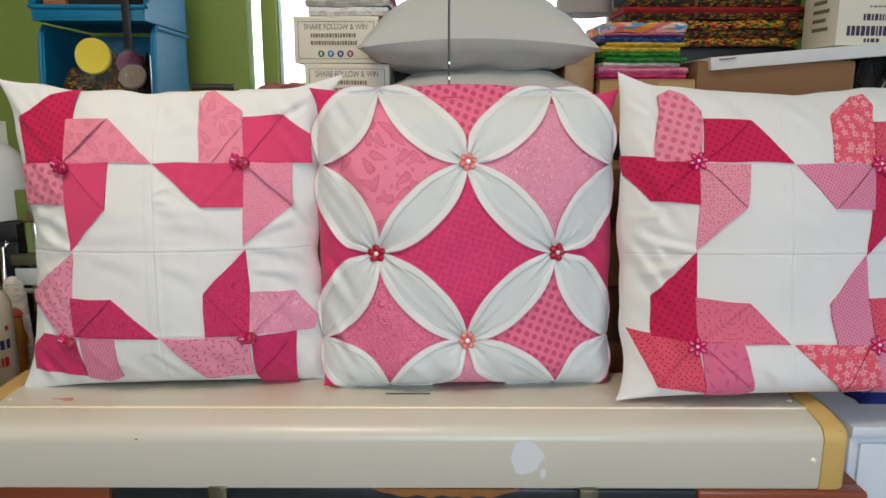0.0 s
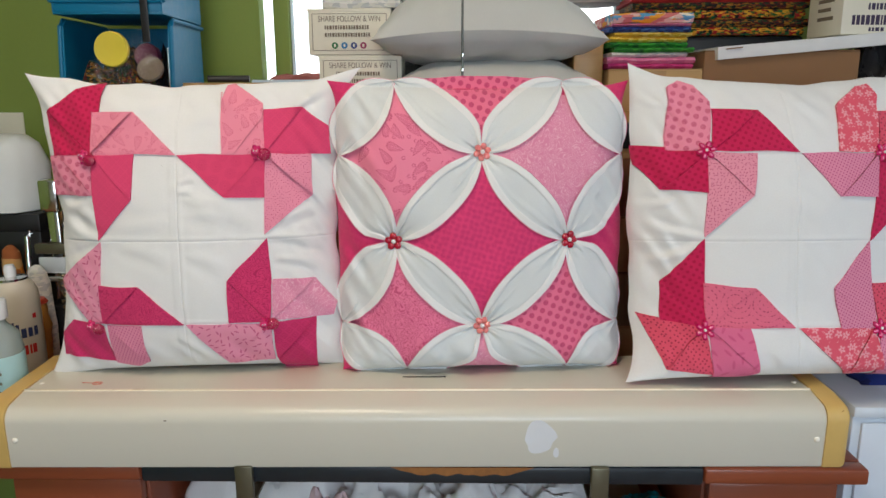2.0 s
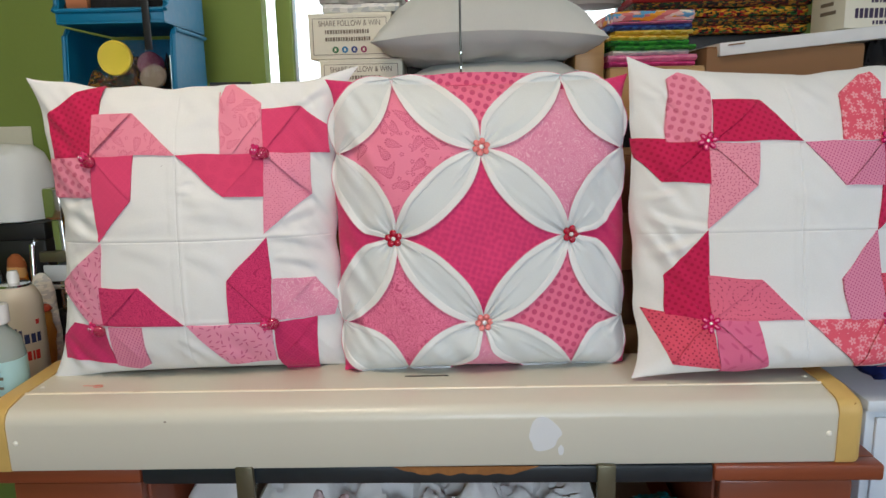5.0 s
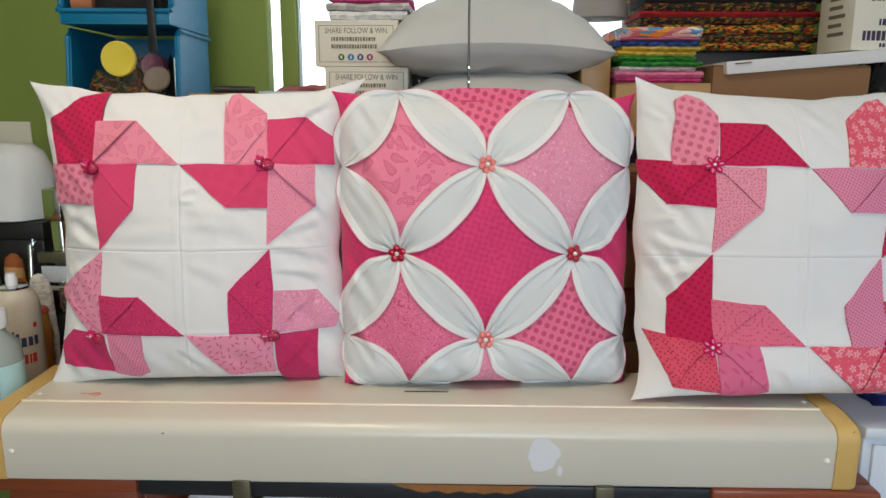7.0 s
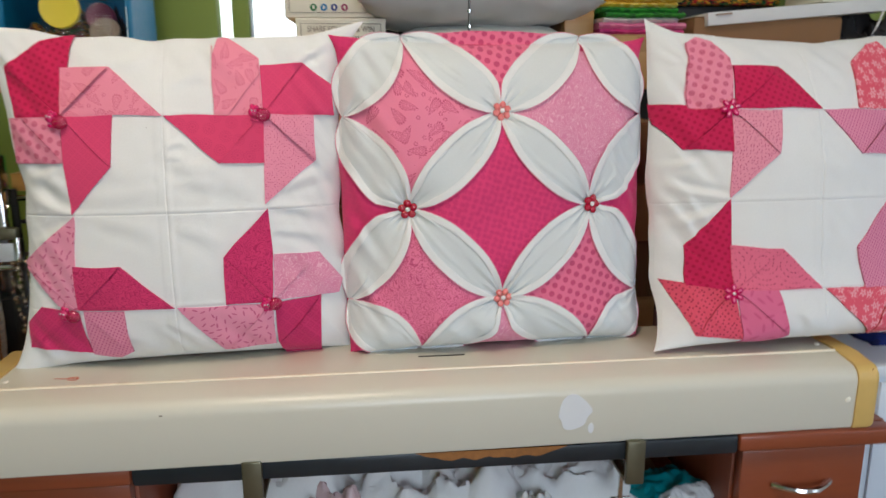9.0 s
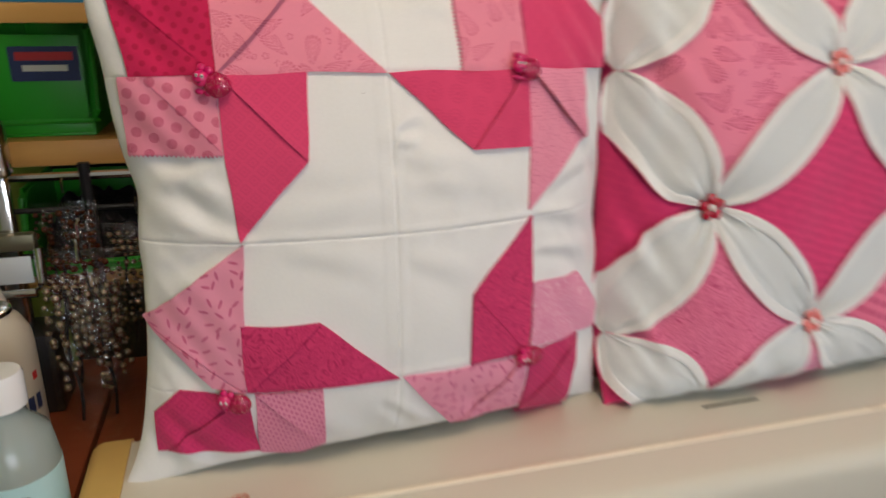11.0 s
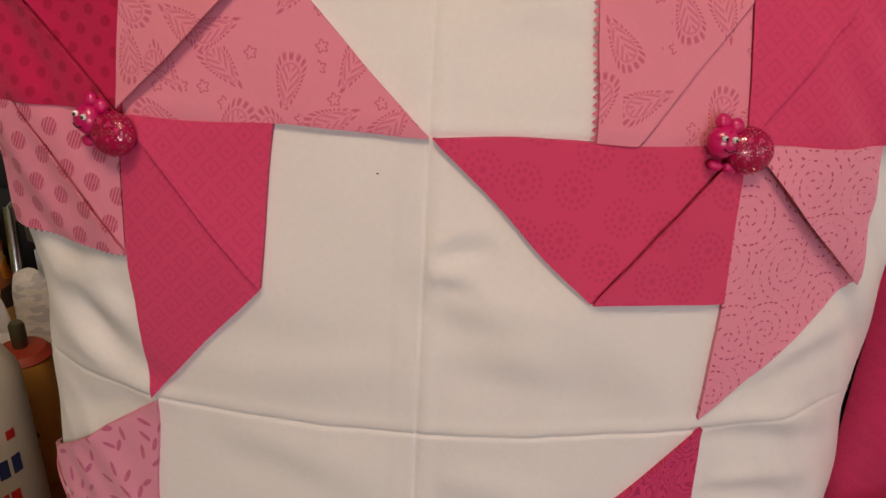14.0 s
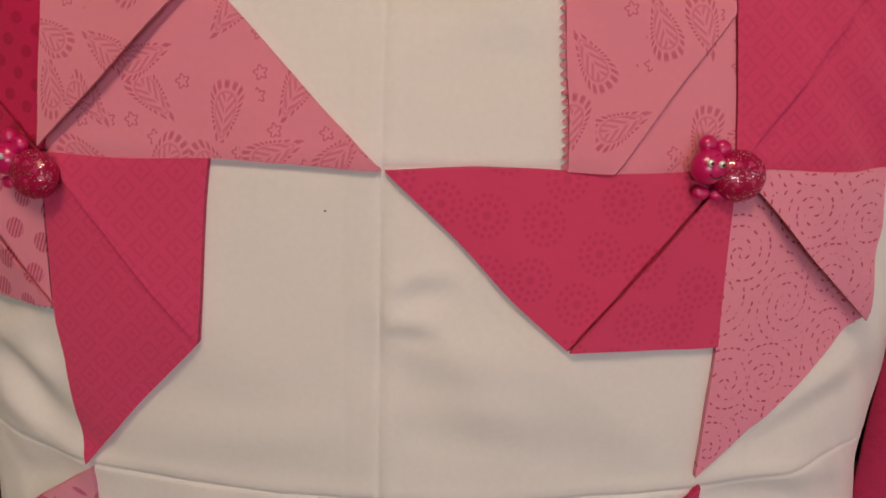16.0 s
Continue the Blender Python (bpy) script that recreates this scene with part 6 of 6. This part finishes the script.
def press():
    p = thing("hand_press", "chrome hand press with a square handle loop", "tool", (-0.757, 1.428, 0.8132))
    part("base", block(-0.035, 0.035, -0.025, 0.04, -0.0538, 0.05, 0.004), DARK, p)
    part("column", block(-0.011, 0.011, -0.009, 0.009, 0.0505, 0.235, 0.003), CHROME, p)
    part("head", block(-0.02, 0.016, -0.016, 0.016, 0.2352, 0.298, 0.006), CHROME, p)
    loop = [(-0.038, -0.02, 0.20), (-0.045, -0.024, 0.19), (-0.046, -0.03, 0.12), (-0.038, -0.034, 0.108), (0.03, -0.034, 0.108), (0.038, -0.034, 0.12), (0.038, -0.03, 0.16)]
    part("handle_loop", tube(loop, 0.0055, 10), CHROME, p)
    part("plate", block(-0.034, 0.034, -0.026, -0.0095, 0.155, 0.175, 0.003), STEEL, p)
    part("window", block(-0.026, 0.028, -0.028, -0.0262, 0.118, 0.15, 0.002), plain("pale_plate", (0.6, 0.66, 0.7), 0.2), p)


press()


def crumpled_bag(name, label, at, r, h, material, seed, squash=1.0, category="bag"):
    """A soft standing bag: bellied, gathered at the top, creased all over."""
    bm = lathe([(r * 0.82, 0), (r * 0.97, h * 0.06), (r, h * 0.2), (r * 1.02, h * 0.36), (r * 0.98, h * 0.52), (r * 0.96, h * 0.66),
                (r * 0.92, h * 0.78), (r * 0.86, h * 0.88), (r * 0.68, h * 0.96), (r * 0.3, h)], 40)
    bmesh.ops.subdivide_edges(bm, edges=[e for e in bm.edges if abs(e.verts[0].co.z - e.verts[1].co.z) > 1e-4], cuts=2, use_grid_fill=True)
    for v in bm.verts:
        p = v.co * 1.0
        k = 1 + 0.20 * noise.noise((p.x * 22, p.y * 22, p.z * 14 + seed)) + 0.13 * abs(noise.noise((p.x * 50 + seed, p.y * 50, p.z * 30)))
        v.co.x, v.co.y = p.x * k, p.y * k * squash
        v.co.z += 0.012 * noise.noise((p.x * 30, p.y * 30, seed)) * min(1.0, p.z / 0.05)
    bm.normal_update()
    return tagged(part(name, bm, material, None, "", pose(*at)), label, category)


crumpled_bag("snack_bag", "orange and brown printed snack bag among the clutter", (-0.836, 1.402, 0.7592), 0.021, 0.225, kente("orange_print", [srgb(216, 130, 36), srgb(150, 84, 40), srgb(196, 150, 90), srgb(60, 40, 30)], 24), 12.0)
crumpled_bag("foil_bag", "crumpled silvery blue foil bag among the clutter", (-0.866, 1.362, 0.7592), 0.021, 0.235, plain("blue_foil", srgb(60, 140, 190), 0.22, 0.6, vary=0.5, scale=80, bump=0.9), 15.0, 0.7)
crumpled_bag("plastic_bag", "dull grey plastic bag among the clutter", (-0.905, 1.402, 0.7592), 0.034, 0.205, plain("grey_film", srgb(132, 138, 144), 0.3, vary=0.3, scale=60, bump=0.8), 17.0, 0.8)
crumpled_bag("cloth", "cream cloth crumpled between the bottles", (-0.774, 1.378, 0.7592), 0.021, 0.190, K_WHT, 18.0, 0.7, "fabric")
bx = thing("black_box", "black box under the white paper roll", "box")
part("body", block(-1.0, -0.80, 1.445, 1.548, 0.7592, 1.005, 0.003), DARK, bx)
part("lid", block(-1.003, -0.797, 1.442, 1.55, 1.0052, 1.04, 0.003), DARK, bx)

# ---- under the desk top ----
scraps("white_fabric", "crumpled white fabric lying on the pull-out tray", (-0.25, 1.19, 0.6032), (0.34, 0.24, 0.15), WHITE, 21.0, 40)
scraps("white_fabric", "folded white fabric lying on the pull-out tray", (-0.03, 1.16, 0.6032), (0.25, 0.22, 0.12), WHITE, 25.0, 40)
scraps("white_fabric", "white cloth lying on the pale board", (0.165, 1.165, 0.6104), (0.21, 0.17, 0.085), WHITE, 27.0, 34)
tagged(part("board", block(0.03, 0.335, 1.035, 1.38, 0.6032, 0.610, 0.002), PALE_WOOD, None), "pale wooden board lying on the tray", "board")
scraps("small_bag", "small tied cream cloth bag on the board", (0.105, 1.062, 0.6102), (0.06, 0.05, 0.045), K_WHT, 31.0)


def banded(name, a, b, edge):
    """Printed film in two colours, parted along a wavy line."""
    m, t, p = start(name)
    co = node(t, "ShaderNodeTexCoord").outputs["Object"]
    sep = node(t, "ShaderNodeSeparateXYZ", Vector=co)
    n = node(t, "ShaderNodeTexNoise", Vector=co, Scale=40.0, Detail=3.0)
    f = (Val(t, sep.outputs[1]) + (Val(t, n.outputs[0]) - 0.5) * 0.02).below(edge, 0.004)
    t.links.new(mix(t, f, a, b), p.inputs["Base Color"])
    p.inputs["Roughness"].default_value = 0.28
    bump = node(t, "ShaderNodeBump", Strength=0.6, Distance=0.004, Height=n.outputs[0])
    t.links.new(bump.outputs[0], p.inputs["Normal"])
    return m


TEAL = banded("teal_white_film", srgb(16, 140, 150), (0.78, 0.79, 0.8), -0.022)
PINK_FILM = plain("pink_film", srgb(200, 172, 172), 0.15, vary=0.4, scale=60, bump=0.5)
scraps("packet", "clear packet with pink print on the white fabric", (-0.19, 1.085, 0.6032), (0.11, 0.07, 0.07), PINK_FILM, 33.0)
pouch("packet", "teal and white packet lying on the tray edge", "packet", (0.318, 1.085, 0.6250), (0.12, 0.10, 0.032), TEAL, 35.0, turn=24)

# ---- east of the desk ----
cab = thing("white_cabinet", "plain cool white cabinet standing beside the desk", "cabinet")
part("body", block(0.612, 1.25, 1.07, 1.42, 0.0, 0.80, 0.004), plain("cool_white_laminate", (0.66, 0.74, 0.82), 0.4, vary=0.05), cab)
part("top", block(0.608, 1.26, 1.06, 1.43, 0.8002, 0.818, 0.004), plain("cool_white_top", (0.7, 0.77, 0.84), 0.4, vary=0.05), cab)
part("door", block(0.625, 0.92, 1.064, 1.0698, 0.04, 0.79, 0.002), plain("cool_white_door", (0.68, 0.75, 0.83), 0.4, vary=0.05), cab)
scraps("blue_cloth", "crumpled dark blue cloth on the white cabinet", (0.80, 1.24, 0.8184), (0.28, 0.2, 0.06), kente("navy_cloth", [srgb(16, 26, 80), srgb(22, 40, 110)], 30), 41.0)
scraps("black_bag", "crumpled black bag behind the carton", (0.90, 1.62, SHELF + 0.0002), (0.16, 0.2, 0.17), plain("black_film", (0.02, 0.02, 0.022), 0.3, vary=0.3, scale=50, bump=0.7), 44.0)
tagged(part("cord", tube([(0.83, 1.50, SHELF + 0.001), (0.84, 1.503, SHELF + 0.05), (0.87, 1.51, SHELF + 0.1), (0.90, 1.53, SHELF + 0.15)], 0.002, 8), EYE_W, None), "white cord running over the black bag", "cord")
